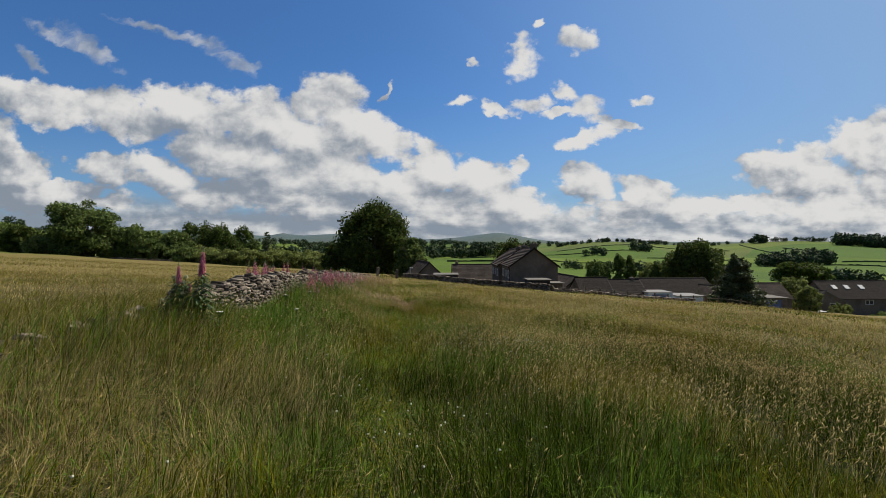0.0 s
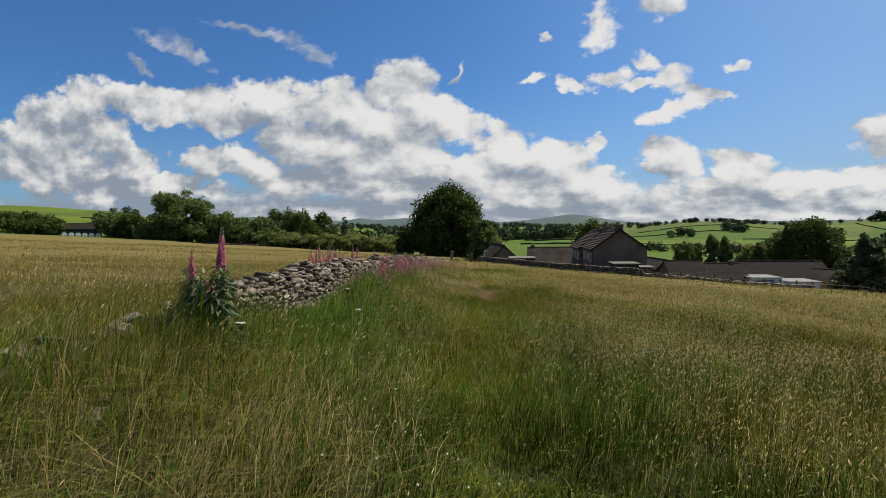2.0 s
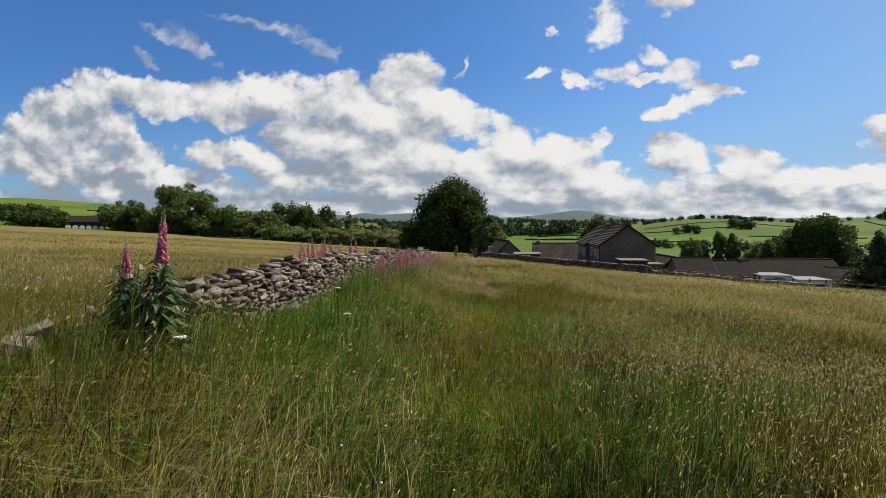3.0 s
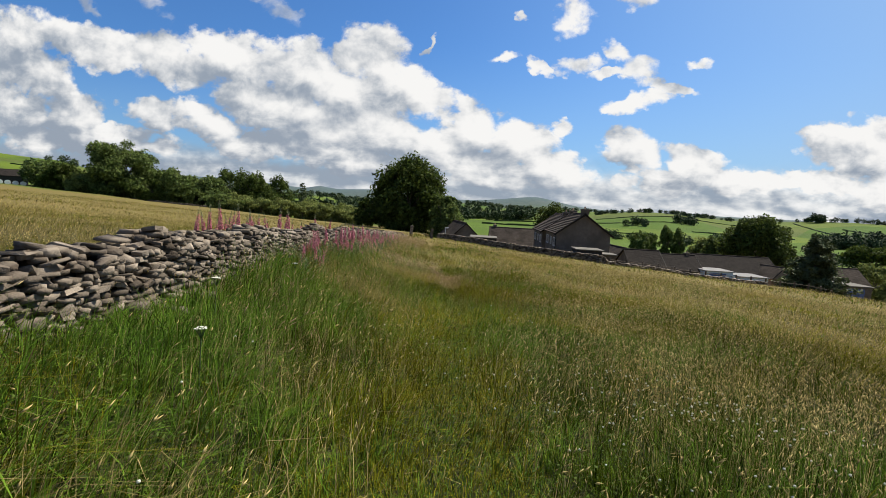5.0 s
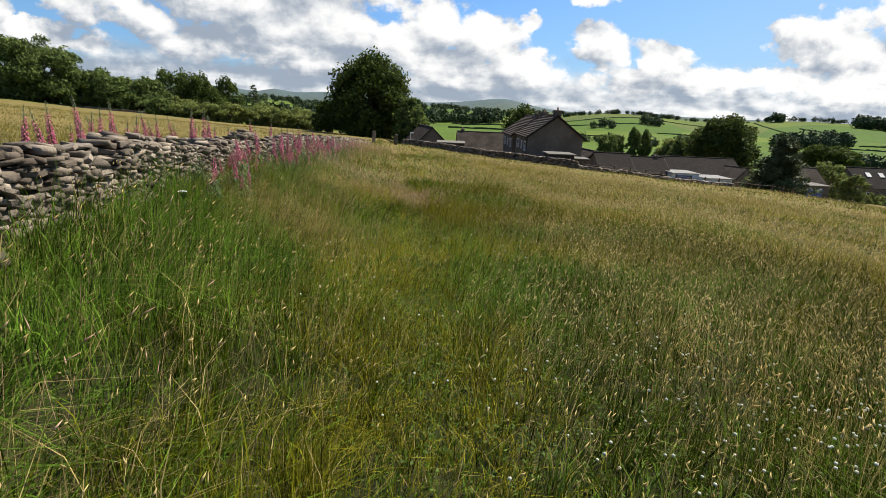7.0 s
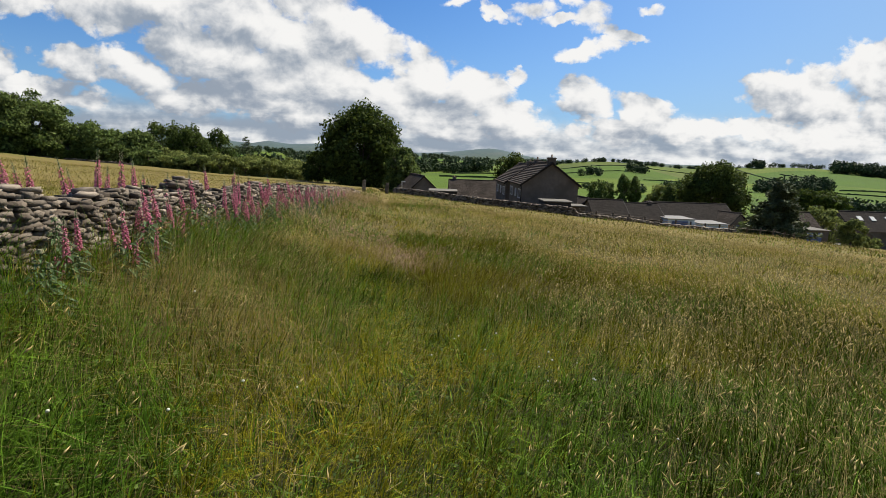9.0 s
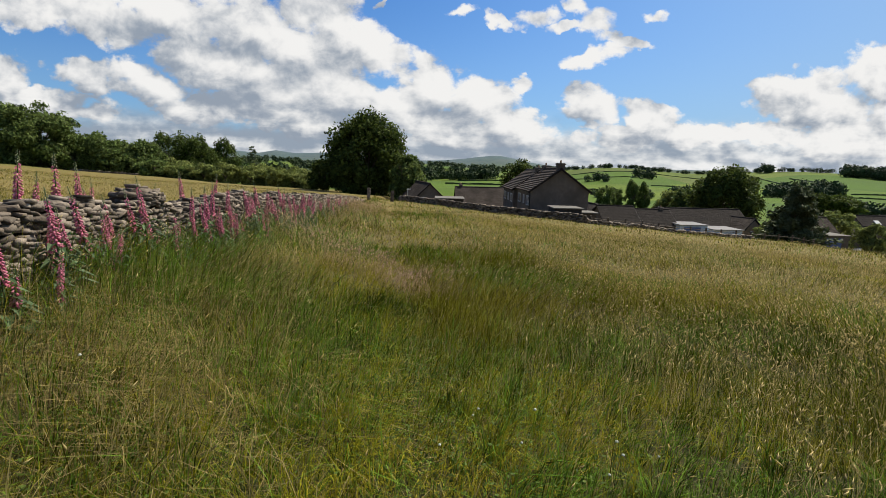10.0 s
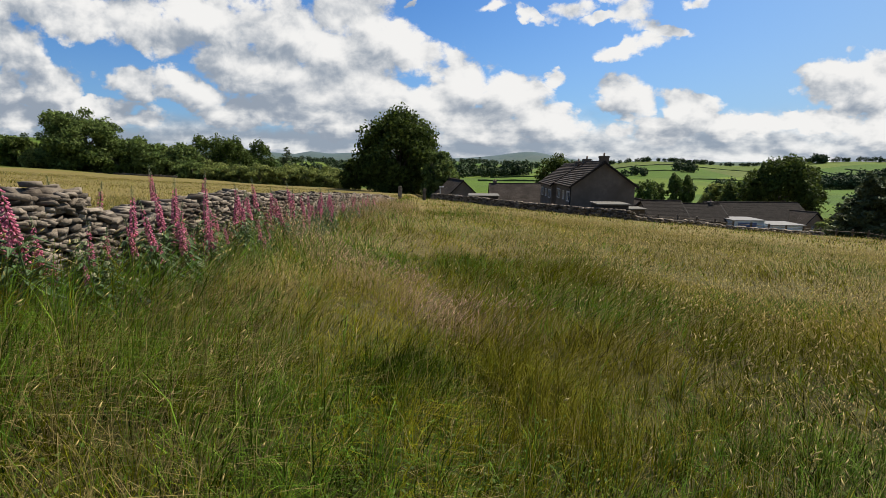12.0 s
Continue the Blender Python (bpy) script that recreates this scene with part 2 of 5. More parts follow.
M_STONES = material("gritstone_joined", (0.112, 0.092, 0.072), (0.200, 0.168, 0.134), 11.0, 0.95, 0.45, (0.078, 0.062, 0.048), 3.0, island=0.5, fine=20, gloss=0.1)
# near-black, standing for the shade in the gaps between wall stones
M_DARK_CORE = material("rubble_core", (0.03, 0.025, 0.02), (0.05, 0.04, 0.03), 9.0, 0.95, 0.5)
M_BARK = material("bark", (0.07, 0.055, 0.04), (0.12, 0.10, 0.075), 6.0, 0.95, 0.8)
M_LEAF_DARK = material("dark_foliage", (0.042, 0.064, 0.012), (0.068, 0.090, 0.018), 0.5, 0.75, 0, island=0.55, through_light=0.30, gloss=0.1)
M_LEAF = material("foliage", (0.072, 0.106, 0.026), (0.100, 0.130, 0.035), 0.4, 0.75, 0, island=0.55, through_light=0.36, gloss=0.1)
M_LEAF_PALE = material("pale_foliage", (0.135, 0.165, 0.042), (0.170, 0.190, 0.055), 0.4, 0.75, 0, island=0.5, through_light=0.38, gloss=0.1)
M_NEEDLE = material("conifer_needles", (0.050, 0.068, 0.030), (0.076, 0.092, 0.042), 0.8, 0.7, 0, island=0.45, through_light=0.15, gloss=0.1)
# a little distance haze is mixed into this green
M_FARLEAF = material("far_foliage", (0.036, 0.056, 0.024), (0.055, 0.076, 0.032), 0.05, 0.8, 0, island=0.45, gloss=0.1)
M_HEATH = material("render_coat", (0.100, 0.083, 0.068), (0.132, 0.110, 0.090), 3.0, 0.95, 0.4, (0.082, 0.068, 0.055), 0.5)
M_BRICK = material("brown_brick", (0.28, 0.17, 0.10), (0.36, 0.24, 0.15), 8.0, 0.9, 0.5)
M_TILE = material("concrete_tiles", (0.042, 0.033, 0.027), (0.064, 0.051, 0.042), 2.2, 0.95, 0.5, (0.032, 0.026, 0.021), 0.6, gloss=0.1)
M_TILE_DK = material("slate_tiles", (0.019, 0.016, 0.014), (0.030, 0.025, 0.022), 2.0, 0.95, 0.5, gloss=0.1)
M_WHITE = material("white_paint", (0.416, 0.416, 0.400), (0.464, 0.464, 0.448), 3.0, 0.6, 0.05)
M_BLUEWALL = material("pale_blue_boards", (0.42, 0.52, 0.62), (0.5, 0.58, 0.66), 2.0, 0.7, 0.1)
M_BLUE = material("blue_garage_door", (0.05, 0.09, 0.22), (0.07, 0.11, 0.26), 2.0, 0.5, 0.1)
M_FELT = material("grey_felt_roof", (0.112, 0.105, 0.094), (0.143, 0.135, 0.120), 1.5, 0.95, 0.2, gloss=0.1)
M_PALE = material("pale_roofing", (0.168, 0.164, 0.158), (0.203, 0.199, 0.194), 1.5, 0.9, 0.2, gloss=0.1)
M_TAR = material("black_tarred_boards", (0.018, 0.017, 0.017), (0.03, 0.028, 0.026), 4.0, 0.8, 0.4)
M_TIMBER = material("weathered_timber", (0.064, 0.050, 0.036), (0.096, 0.076, 0.056), 9.0, 0.9, 0.5)
M_GLASS = material("window_glass", (0.02, 0.025, 0.03), (0.03, 0.035, 0.04), 1.0, 0.06, 0)
M_STEEL = material("galvanised_steel", (0.35, 0.36, 0.37), (0.45, 0.46, 0.46), 5.0, 0.45, 0.05, metal=0.8)
M_PINK = material("foxglove_bells", (0.41, 0.080, 0.150), (0.52, 0.225, 0.285), 40.0, 0.55, 0, island=0.35, through_light=0.3, gloss=0.1)
M_BUD = material("foxglove_buds", (0.20, 0.24, 0.10), (0.30, 0.26, 0.16), 40.0, 0.6, 0, island=0.3)
M_FOXLEAF = material("foxglove_leaves", (0.038, 0.072, 0.024), (0.060, 0.093, 0.030), 9.0, 0.6, 0.2, island=0.35, through_light=0.2)
M_CARPAINT = material("white_car_paint", (0.78, 0.78, 0.78), (0.8, 0.8, 0.8), 1.0, 0.2, 0)
M_CARDARK = material("dark_car_paint", (0.03, 0.035, 0.04), (0.04, 0.045, 0.05), 1.0, 0.2, 0)
M_RUBBER = material("tyre_rubber", (0.015, 0.015, 0.015), (0.025, 0.025, 0.025), 20.0, 0.9, 0.2)
M_BALE = material("bale_wrap", (0.70, 0.71, 0.70), (0.6, 0.62, 0.6), 2.0, 0.35, 0.2)


def ground_material():
    """Meadow soil and thatch near by, a patchwork of pasture far off."""
    m = bpy.data.materials.new("ground_cover")
    m.use_nodes = True
    nt = m.node_tree
    p = nt.nodes["Principled BSDF"]
    p.inputs["Roughness"].default_value = 0.95
    p.inputs["Specular IOR Level"].default_value = 0.1
    geo = nt.nodes.new("ShaderNodeNewGeometry")
    pos = geo.outputs["Position"]

    def tex(kind, sc, out=0, **kw):
        n = nt.nodes.new("ShaderNodeTex" + kind)
        for k, v in kw.items():
            setattr(n, k, v)
        nt.links.new(pos, n.inputs["Vector"])
        n.inputs["Scale"].default_value = sc
        return n

    def mix(f, a, b):
        n = nt.nodes.new("ShaderNodeMix")
        n.data_type = "RGBA"
        for s, v in ((n.inputs[0], f), (n.inputs[6], a), (n.inputs[7], b)):
            if isinstance(v, bpy.types.NodeSocket):
                nt.links.new(v, s)
            else:
                s.default_value = v
        return n.outputs[2]

    def rng(x, lo, hi, a=0.0, b=1.0):
        n = nt.nodes.new("ShaderNodeMapRange")
        nt.links.new(x, n.inputs[0])
        for i, v in enumerate((lo, hi, a, b)):
            n.inputs[i + 1].default_value = v
        return n.outputs[0]

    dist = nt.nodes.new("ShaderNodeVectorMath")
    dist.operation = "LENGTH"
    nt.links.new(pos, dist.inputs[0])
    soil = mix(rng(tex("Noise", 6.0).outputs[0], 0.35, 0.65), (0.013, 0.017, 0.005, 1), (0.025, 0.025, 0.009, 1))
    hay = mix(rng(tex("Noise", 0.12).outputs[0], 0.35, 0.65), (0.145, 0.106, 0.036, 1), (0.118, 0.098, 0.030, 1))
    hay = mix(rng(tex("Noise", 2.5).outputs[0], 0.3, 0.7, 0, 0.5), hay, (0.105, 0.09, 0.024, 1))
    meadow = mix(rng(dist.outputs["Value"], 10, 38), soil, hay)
    cells = tex("Voronoi", 0.0075)
    bw = nt.nodes.new("ShaderNodeSeparateColor")
    nt.links.new(cells.outputs["Color"], bw.inputs[0])
    grass = mix(rng(bw.outputs[0], 0.1, 0.9), (0.044, 0.086, 0.007, 1), (0.088, 0.124, 0.012, 1))
    grass = mix(rng(bw.outputs[1], 0.72, 0.78, 0, 0.6), grass, (0.085, 0.090, 0.026, 1))
    grass = mix(rng(tex("Noise", 0.02).outputs[0], 0.4, 0.7, 0, 0.5), grass, (0.036, 0.058, 0.014, 1))
    moor = mix(rng(tex("Noise", 0.008).outputs[0], 0.4, 0.6), (0.045, 0.066, 0.025, 1), (0.066, 0.073, 0.035, 1))
    moor = mix(rng(tex("Noise", 0.035).outputs[0], 0.45, 0.6, 0, 0.75), moor, (0.022, 0.034, 0.016, 1))
    far = mix(rng(dist.outputs["Value"], 1100, 2200), grass, moor)
    # air haze painted into the colour: paler and bluer towards the far hills
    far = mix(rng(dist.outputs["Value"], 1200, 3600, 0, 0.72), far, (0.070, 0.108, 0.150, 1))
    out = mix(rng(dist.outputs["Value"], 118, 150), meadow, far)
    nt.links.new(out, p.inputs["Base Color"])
    b = nt.nodes.new("ShaderNodeBump")
    b.inputs["Strength"].default_value, b.inputs["Distance"].default_value = 0.6, 0.15
    nt.links.new(tex("Noise", 5.0).outputs[0], b.inputs["Height"])
    nt.links.new(b.outputs[0], p.inputs["Normal"])
    return m


M_GROUND = ground_material()


# ---- builders ----
def mesh_of(name, verts, tris, mat, smooth=False):
    """A mesh from arrays of corners and triangles."""
    me = bpy.data.meshes.new(name)
    verts, tris = np.asarray(verts, np.float32), np.asarray(tris, np.int32)
    me.vertices.add(len(verts))
    me.vertices.foreach_set("co", verts.ravel())
    me.loops.add(tris.size)
    me.loops.foreach_set("vertex_index", tris.ravel())
    me.polygons.add(len(tris))
    me.polygons.foreach_set("loop_start", np.arange(0, tris.size, 3, dtype=np.int32))
    me.update(calc_edges=True)
    if smooth:
        me.polygons.foreach_set("use_smooth", np.ones(len(tris), bool))
    me.materials.append(mat)
    return me


def part(name, bm, mat, parent, label=""):
    me = bpy.data.meshes.new(name)
    bm.to_mesh(me)
    bm.free()
    me.materials.append(mat)
    ob = new(name, me)
    ob.parent = parent
    return tagged(ob, label)


def mesh_part(name, me, parent, label=""):
    ob = new(name, me)
    ob.parent = parent
    return tagged(ob, label)


def thing(name, m, label, category, group="", kind=""):
    ob = new(name)
    ob.empty_display_size = 0.2
    ob.matrix_world = m
    return tagged(ob, label, category, group, kind)


def add_box(bm, x0, x1, y0, y1, z0, z1, bevel=0.0):
    r = bmesh.ops.create_cube(bm, size=1, matrix=Matrix.Translation(((x0 + x1) / 2, (y0 + y1) / 2, (z0 + z1) / 2)) @ Matrix.Diagonal((x1 - x0, y1 - y0, z1 - z0, 1)))
    if bevel:
        es = {e for v in r["verts"] for e in v.link_edges}
        bmesh.ops.bevel(bm, geom=list(es), offset=bevel, segments=1, affect="EDGES")
    return bm


def box(*a, **k):
    return add_box(bmesh.new(), *a, **k)


def prism(outline, y0, y1):
    """An outline in x and z, drawn out from y0 to y1."""
    bm = bmesh.new()
    a = [bm.verts.new((x, y0, z)) for x, z in outline]
    b = [bm.verts.new((x, y1, z)) for x, z in outline]
    bm.faces.new(a)
    bm.faces.new(b[::-1])
    for i in range(len(a)):
        j = (i + 1) % len(a)
        bm.faces.new((a[j], a[i], b[i], b[j]))
    bmesh.ops.recalc_face_normals(bm, faces=bm.faces)
    return bm


def tube(bm, a, b, r0, r1, seg=6):
    a, b = Vector(a), Vector(b)
    d = b - a
    q = Vector((0, 0, 1)).rotation_difference(d.normalized()).to_matrix().to_4x4()
    bmesh.ops.create_cone(bm, cap_ends=True, segments=seg, radius1=r0, radius2=r1, depth=d.length, matrix=Matrix.Translation((a + b) / 2) @ q)


def bent_tube(bm, pts, r0, r1, seg=5):
    """One closed skin along a bent line."""
    rings = []
    for k, p in enumerate(pts):
        r = r0 + (r1 - r0) * k / (len(pts) - 1)
        rings.append([bm.verts.new(Vector(p) + Vector((math.cos(6.283 * j / seg) * r, math.sin(6.283 * j / seg) * r, 0))) for j in range(seg)])
    for a, b in zip(rings, rings[1:]):
        for j in range(seg):
            bm.faces.new((a[j], a[(j + 1) % seg], b[(j + 1) % seg], b[j]))
    bm.faces.new(rings[0][::-1])
    bm.faces.new(rings[-1])


# ---- ground ----
def smooth01(x):
    x = np.clip(x, 0, 1)
    return x * x * (3 - 2 * x)


def wall_x(y):
    return np.interp(y, (-10, 2, 6, 9.5, 12, 15, 19, 56, 80), (-3.1, -3.35, -3.55, -3.85, -4.15, -4.68, -5.08, -8.5, -10.7))


def edge_y(x):
    return np.interp(x, (-300, -120, -95, -50, -20, -5, 11.5, 36, 66, 120, 300), (135, 118, 114, 101, 80, 69, 50, 56, 70, 95, 160))


R_KNOTS = np.log((100.0, 170.0, 280.0, 450.0, 750.0, 1500.0, 3200.0, 4900.0))
E_RIGHT = (-0.085, -0.075, -0.062, -0.038, 0.000, -0.01, -0.01, -0.02)
E_MID = (-0.060, -0.050, -0.041, -0.027, -0.013, 0.000, 0.002, -0.02)
E_LEFT = (-0.012, -0.012, -0.006, 0.012, 0.040, 0.028, 0.0, -0.02)
SKY_AZ = (-50, -44, -41.5, -35, -26, -21, -19.3, -17, -13, -3, 3, 7, 11.5, 17.5, 27, 44, 60)
SKY_EL = (0.02, 0.035, 0.040, 0.024, 0.018, 0.018, 0.0245, 0.018, 0.0165, 0.0115, 0.0135, 0.0180, 0.0135, 0.005, 0.003, 0.003, 0.003)


def land(x, y):
    """Height of the ground."""
    x, y = np.asarray(x, float), np.asarray(y, float)
    plane = -0.058 * y - np.where(x < 0, 0.059, 0.072) * x
    side = (x - wall_x(y)) / 1.5
    plane = plane + np.interp(y, (-5, 3, 7, 9, 11.5, 14, 17, 20, 30), (0.5, 0.5, 0.52, 0.52, 0.58, 0.45, 0.36, 0.3, 0.2)) * np.exp(-side * side)
    plane = plane + 0.05 * np.sin(x * 0.9 + 1.3) * np.sin(y * 0.7) + 0.10 * np.sin(x * 0.23 + 2) * np.sin(y * 0.19 + 1)
    plane = plane - 0.16 * np.exp(-(((x + 0.55) / 0.42) ** 2 + ((y - 5.3) / 0.42) ** 2))
    plane = plane - 0.7 * smooth01((x - 30) / 18) * smooth01((y - 30) / 25)
    past = y - edge_y(x)
    plane = plane - 2.3 * smooth01((past - 0.6) / 5.0) * smooth01((x + 12) / 8)
    r = np.maximum(np.hypot(x, y), 1e-3)
    az = np.degrees(np.arctan2(x, y))
    lr = np.log(np.clip(r, 100, 4900))
    right, left = smooth01((az - 6) / 14), smooth01((-36 - az) / 8)
    mid = np.interp(lr, R_KNOTS, E_MID)
    mid = mid + np.exp(-((lr - math.log(3200)) / 0.35) ** 2) * np.interp(az, SKY_AZ, SKY_EL)
    e = mid * (1 - right) * (1 - left) + np.interp(lr, R_KNOTS, E_RIGHT) * right + np.interp(lr, R_KNOTS, E_LEFT) * left
    e = e + 0.004 * np.sin(az * 0.35 + lr * 3) * smooth01((r - 250) / 300)
    e = np.where(r > 1800, np.maximum(e, np.exp(-((lr - math.log(3200)) / 0.3) ** 2) * np.interp(az, SKY_AZ, SKY_EL) * right + e * (1 - right)), e)
    far = 1.5 + e * r
    start = np.interp(az, (-60, -40, -20, 0, 20, 60), (135, 125, 95, 90, 78, 105))
    w = smooth01((r - start) / 90) * smooth01((y + 40) / 60)
    plane = np.clip(plane, -25, 12)
    return plane * (1 - w) + far * w


def zl(x, y):
    return float(land(x, y))


rr = np.concatenate((np.linspace(0, 30, 61), 30 * np.exp(np.linspace(0, math.log(4900 / 30.0), 150))[1:]))
aa = np.concatenate((np.arange(-60, 60, 0.6), np.arange(60, 300, 4.0)))
na = len(aa)
gx = np.outer(rr, np.sin(np.radians(aa)))
gy = np.outer(rr, np.cos(np.radians(aa)))
gv = np.stack((gx, gy, land(gx, gy)), -1).reshape(-1, 3)
ii, jj = np.meshgrid(np.arange(len(rr) - 1), np.arange(na), indexing="ij")
k0, k1, k2, k3 = ii * na + jj, ii * na + (jj + 1) % na, (ii + 1) * na + (jj + 1) % na, (ii + 1) * na + jj
gt = np.concatenate((np.stack((k0, k2, k1), -1).reshape(-1, 3), np.stack((k0, k3, k2), -1).reshape(-1, 3)))
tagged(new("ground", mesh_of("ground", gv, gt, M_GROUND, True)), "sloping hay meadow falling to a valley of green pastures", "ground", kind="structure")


# ---- buildings ----
def gable_house(name, m, w, d, base, eave, ridge, wall, tile, label, category="house", windows=(), chimneys=(), eaves=0.3, courses=9, group=""):
    """Ridge along local y. Local x from -w/2 to w/2, y from 0 to d; heights from the origin. windows: (side, along, z, width, height)."""
    h = thing(name, m, label, category, group)
    part("wall", prism(((-w / 2, base), (w / 2, base), (w / 2, eave), (0, ridge - 0.12), (-w / 2, eave)), 0, d), wall, h)
    rise, run = ridge - eave, w / 2
    lap = 0.15 if category == "house" else 0.09
    for s in (-1, 1):
        n, e, sl, upper = int(courses * (1.4 if category == "house" else 3.0)), run + eaves, rise / run, []
        for k in range(n):
            x0, x1 = s * e * (1 - k / n), s * e * (1 - (k + 1) / n)
            upper += [(x0, ridge - sl * abs(x0) + lap), (x1, ridge - sl * abs(x1) + 0.06)]
        bm = prism([(s * e, ridge - sl * e + 0.02)] + upper + [(0, ridge - 0.06)], -0.2, d + 0.2)
        part("roof_slope", bm, tile, h)
        bb = bmesh.new()
        e = run + eaves
        zs = ridge - rise / run * e
        vs = [bb.verts.new(q) for q in ((s * e, -0.23, zs - 0.12), (s * e, -0.23, zs + 0.1), (0, -0.23, ridge + 0.1), (0, -0.23, ridge - 0.12),
                                        (s * e, -0.205, zs - 0.12), (s * e, -0.205, zs + 0.1), (0, -0.205, ridge + 0.1), (0, -0.205, ridge - 0.12))]
        for q in ((0, 1, 2, 3), (7, 6, 5, 4), (0, 4, 5, 1), (1, 5, 6, 2), (3, 2, 6, 7), (0, 3, 7, 4)):
            bb.faces.new([vs[i] for i in q])
        bmesh.ops.recalc_face_normals(bb, faces=bb.faces)
        part("bargeboard", bb, M_TILE_DK if tile == M_TILE else M_FELT, h)
    bm = bmesh.new()
    tube(bm, (0, -0.2, ridge + 0.06), (0, d + 0.2, ridge + 0.06), 0.12, 0.12, 8)
    part("ridge_tiles", bm, tile, h)
    for side, along, z, ww, hh in windows:
        fr, pane = bmesh.new(), bmesh.new()
        if side in "LR":
            x = (w / 2) * (-1 if side == "L" else 1)
            o = -1 if side == "L" else 1
            def bx(b, a0, a1, z0, z1, t0, t1):
                add_box(b, min(x + o * t0, x + o * t1), max(x + o * t0, x + o * t1), along + a0, along + a1, z + z0, z + z1)
        else:
            def bx(b, a0, a1, z0, z1, t0, t1):
                add_box(b, along + a0, along + a1, -t1, -t0, z + z0, z + z1)
        t = 0.09
        bx(fr, -ww / 2, ww / 2, -hh / 2, -hh / 2 + t, 0.002, 0.06)
        bx(fr, -ww / 2, ww / 2, hh / 2 - t, hh / 2, 0.002, 0.06)
        for c in (-ww / 2, -t / 2, ww / 2 - t):
            bx(fr, c, c + t, -hh / 2 + t, hh / 2 - t, 0.002, 0.06)
        bx(pane, -ww / 2 + t, ww / 2 - t, -hh / 2 + t, hh / 2 - t, 0.003, 0.02)
        wdw = part("window", fr, M_WHITE, h, "white-framed window")
        part("pane", pane, M_GLASS, wdw)
        sill = bmesh.new()
        bx(sill, -ww / 2 - 0.06, ww / 2 + 0.06, -hh / 2 - 0.1, -hh / 2 - 0.005, 0.002, 0.12)
        part("sill", sill, M_FELT, wdw)
    for x, y, hgt in chimneys:
        bm = box(x - 0.4, x + 0.4, y - 0.28, y + 0.28, ridge - 0.5, ridge + hgt, bevel=0.02)
        add_box(bm, x - 0.46, x + 0.46, y - 0.34, y + 0.34, ridge + hgt - 0.16, ridge + hgt - 0.04)
        ch = part("chimney", bm, M_HEATH, h)
        for q in (0.0,):
            bm = bmesh.new()
            tube(bm, (x + q, y, ridge + hgt), (x + q, y, ridge + hgt + 0.28), 0.1, 0.08, 8)
            part("chimney_pot", bm, M_BRICK, ch)
    return h


def flat_shed(name, x0, x1, y0, y1, z0, z1, wall, roof, label, door=None, rz=0.0):
    h = thing(name, pose((x0 + x1) / 2, y0, z0, 0, 0, rz), label, "shed")
    w, d, t = (x1 - x0) / 2, y1 - y0, z1 - z0
    bm = box(-w, w, 0, d, 0, t)
    part("wall", bm, wall, h)
    bm = bmesh.new()
    n = max(4, int(2 * w / 0.18))
    for k in range(n):
        a = -w + 2 * w * k / n
        add_box(bm, a + 0.012, a + 2 * w / n - 0.012, -0.025, -0.003, 0.03, t - 0.02)
    part("cladding", bm, wall, h)
    part("roof", box(-w - 0.15, w + 0.15, -0.2, d + 0.15, t + 0.003, t + 0.11, bevel=0.02), roof, h, "pale flat felted roof")
    if door:
        part("door", box(-w * 0.7, w * 0.5, -0.06, -0.028, 0.05, t - 0.25), door, h)
    return h


main = gable_house("house", pose(11.3, 57, 0), 5.9, 8.0, -7.0, -1.22, 0.92, M_HEATH, M_TILE, "two-storey rendered house with brown tiled gable roof",
                   windows=(("L", 1.3, -2.35, 1.5, 1.0), ("L", 3.6, -2.35, 0.7, 0.9), ("L", 6.3, -2.35, 1.6, 1.0), ("L", 1.2, -4.9, 1.5, 1.1), ("L", 4.5, -4.9, 1.0, 1.3), ("L", 6.6, -4.9, 1.6, 1.1)),
                   chimneys=((0.0, 0.35, 0.62), (0.0, 6.9, 0.4)), courses=10)
part("string_course", box(-2.98, 2.98, -0.05, -0.004, -3.62, -3.5), M_FELT, main)
part("drainpipe", box(-3.05, -2.97, 0.15, 0.23, -7, -1.3), M_TAR, main)
gable_house("house", pose(10.85, 65.02, -0.25), 5.9, 8.5, -7.0, -1.22, 0.92, M_HEATH, M_TILE, "attached two-storey rendered house, roof stepped slightly lower",
            windows=(("L", 1.5, -2.35, 1.5, 1.0), ("L", 4.0, -2.35, 0.8, 0.9), ("L", 6.8, -2.35, 1.5, 1.0), ("L", 2.0, -4.9, 1.5, 1.1)), chimneys=((0.0, 0.8, 0.4),), courses=10)
gable_house("bungalow", pose(11.6, 87.0, 0, 0, 0, 90), 8.6, 9.8, -8.0, -5.0, -2.45, M_HEATH, M_TILE, "low bungalow with broad brown tiled roof", "bungalow",
            windows=(("L", 4.0, -5.7, 1.4, 0.9), ("L", 6.5, -5.7, 1.4, 0.9)), chimneys=((0.3, 9.0, 0.5),), courses=12)
gable_house("bungalow", pose(-2.4, 80.0, 0, 0, 0, 14), 4.6, 10, -7.0, -3.9, -1.75, M_HEATH, M_TILE, "bungalow with dark gable end beneath striped tiled roof", "bungalow", courses=9)
flat_shed("garden_shed", -5.0, -3.0, 73.0, 75.2, -6.4, -3.55, M_WHITE, M_TAR, "small white garden shed behind the field wall")
flat_shed("garage", -1.4, 2.3, 71.5, 75.5, -6.4, -3.35, M_TAR, M_FELT, "black garage with pale flat roof")
flat_shed("garden_shed", 9.7, 12.2, 52.2, 54.6, -6.2, -2.65, M_TAR, M_FELT, "black tarred shed with pale felt roof by the wall")
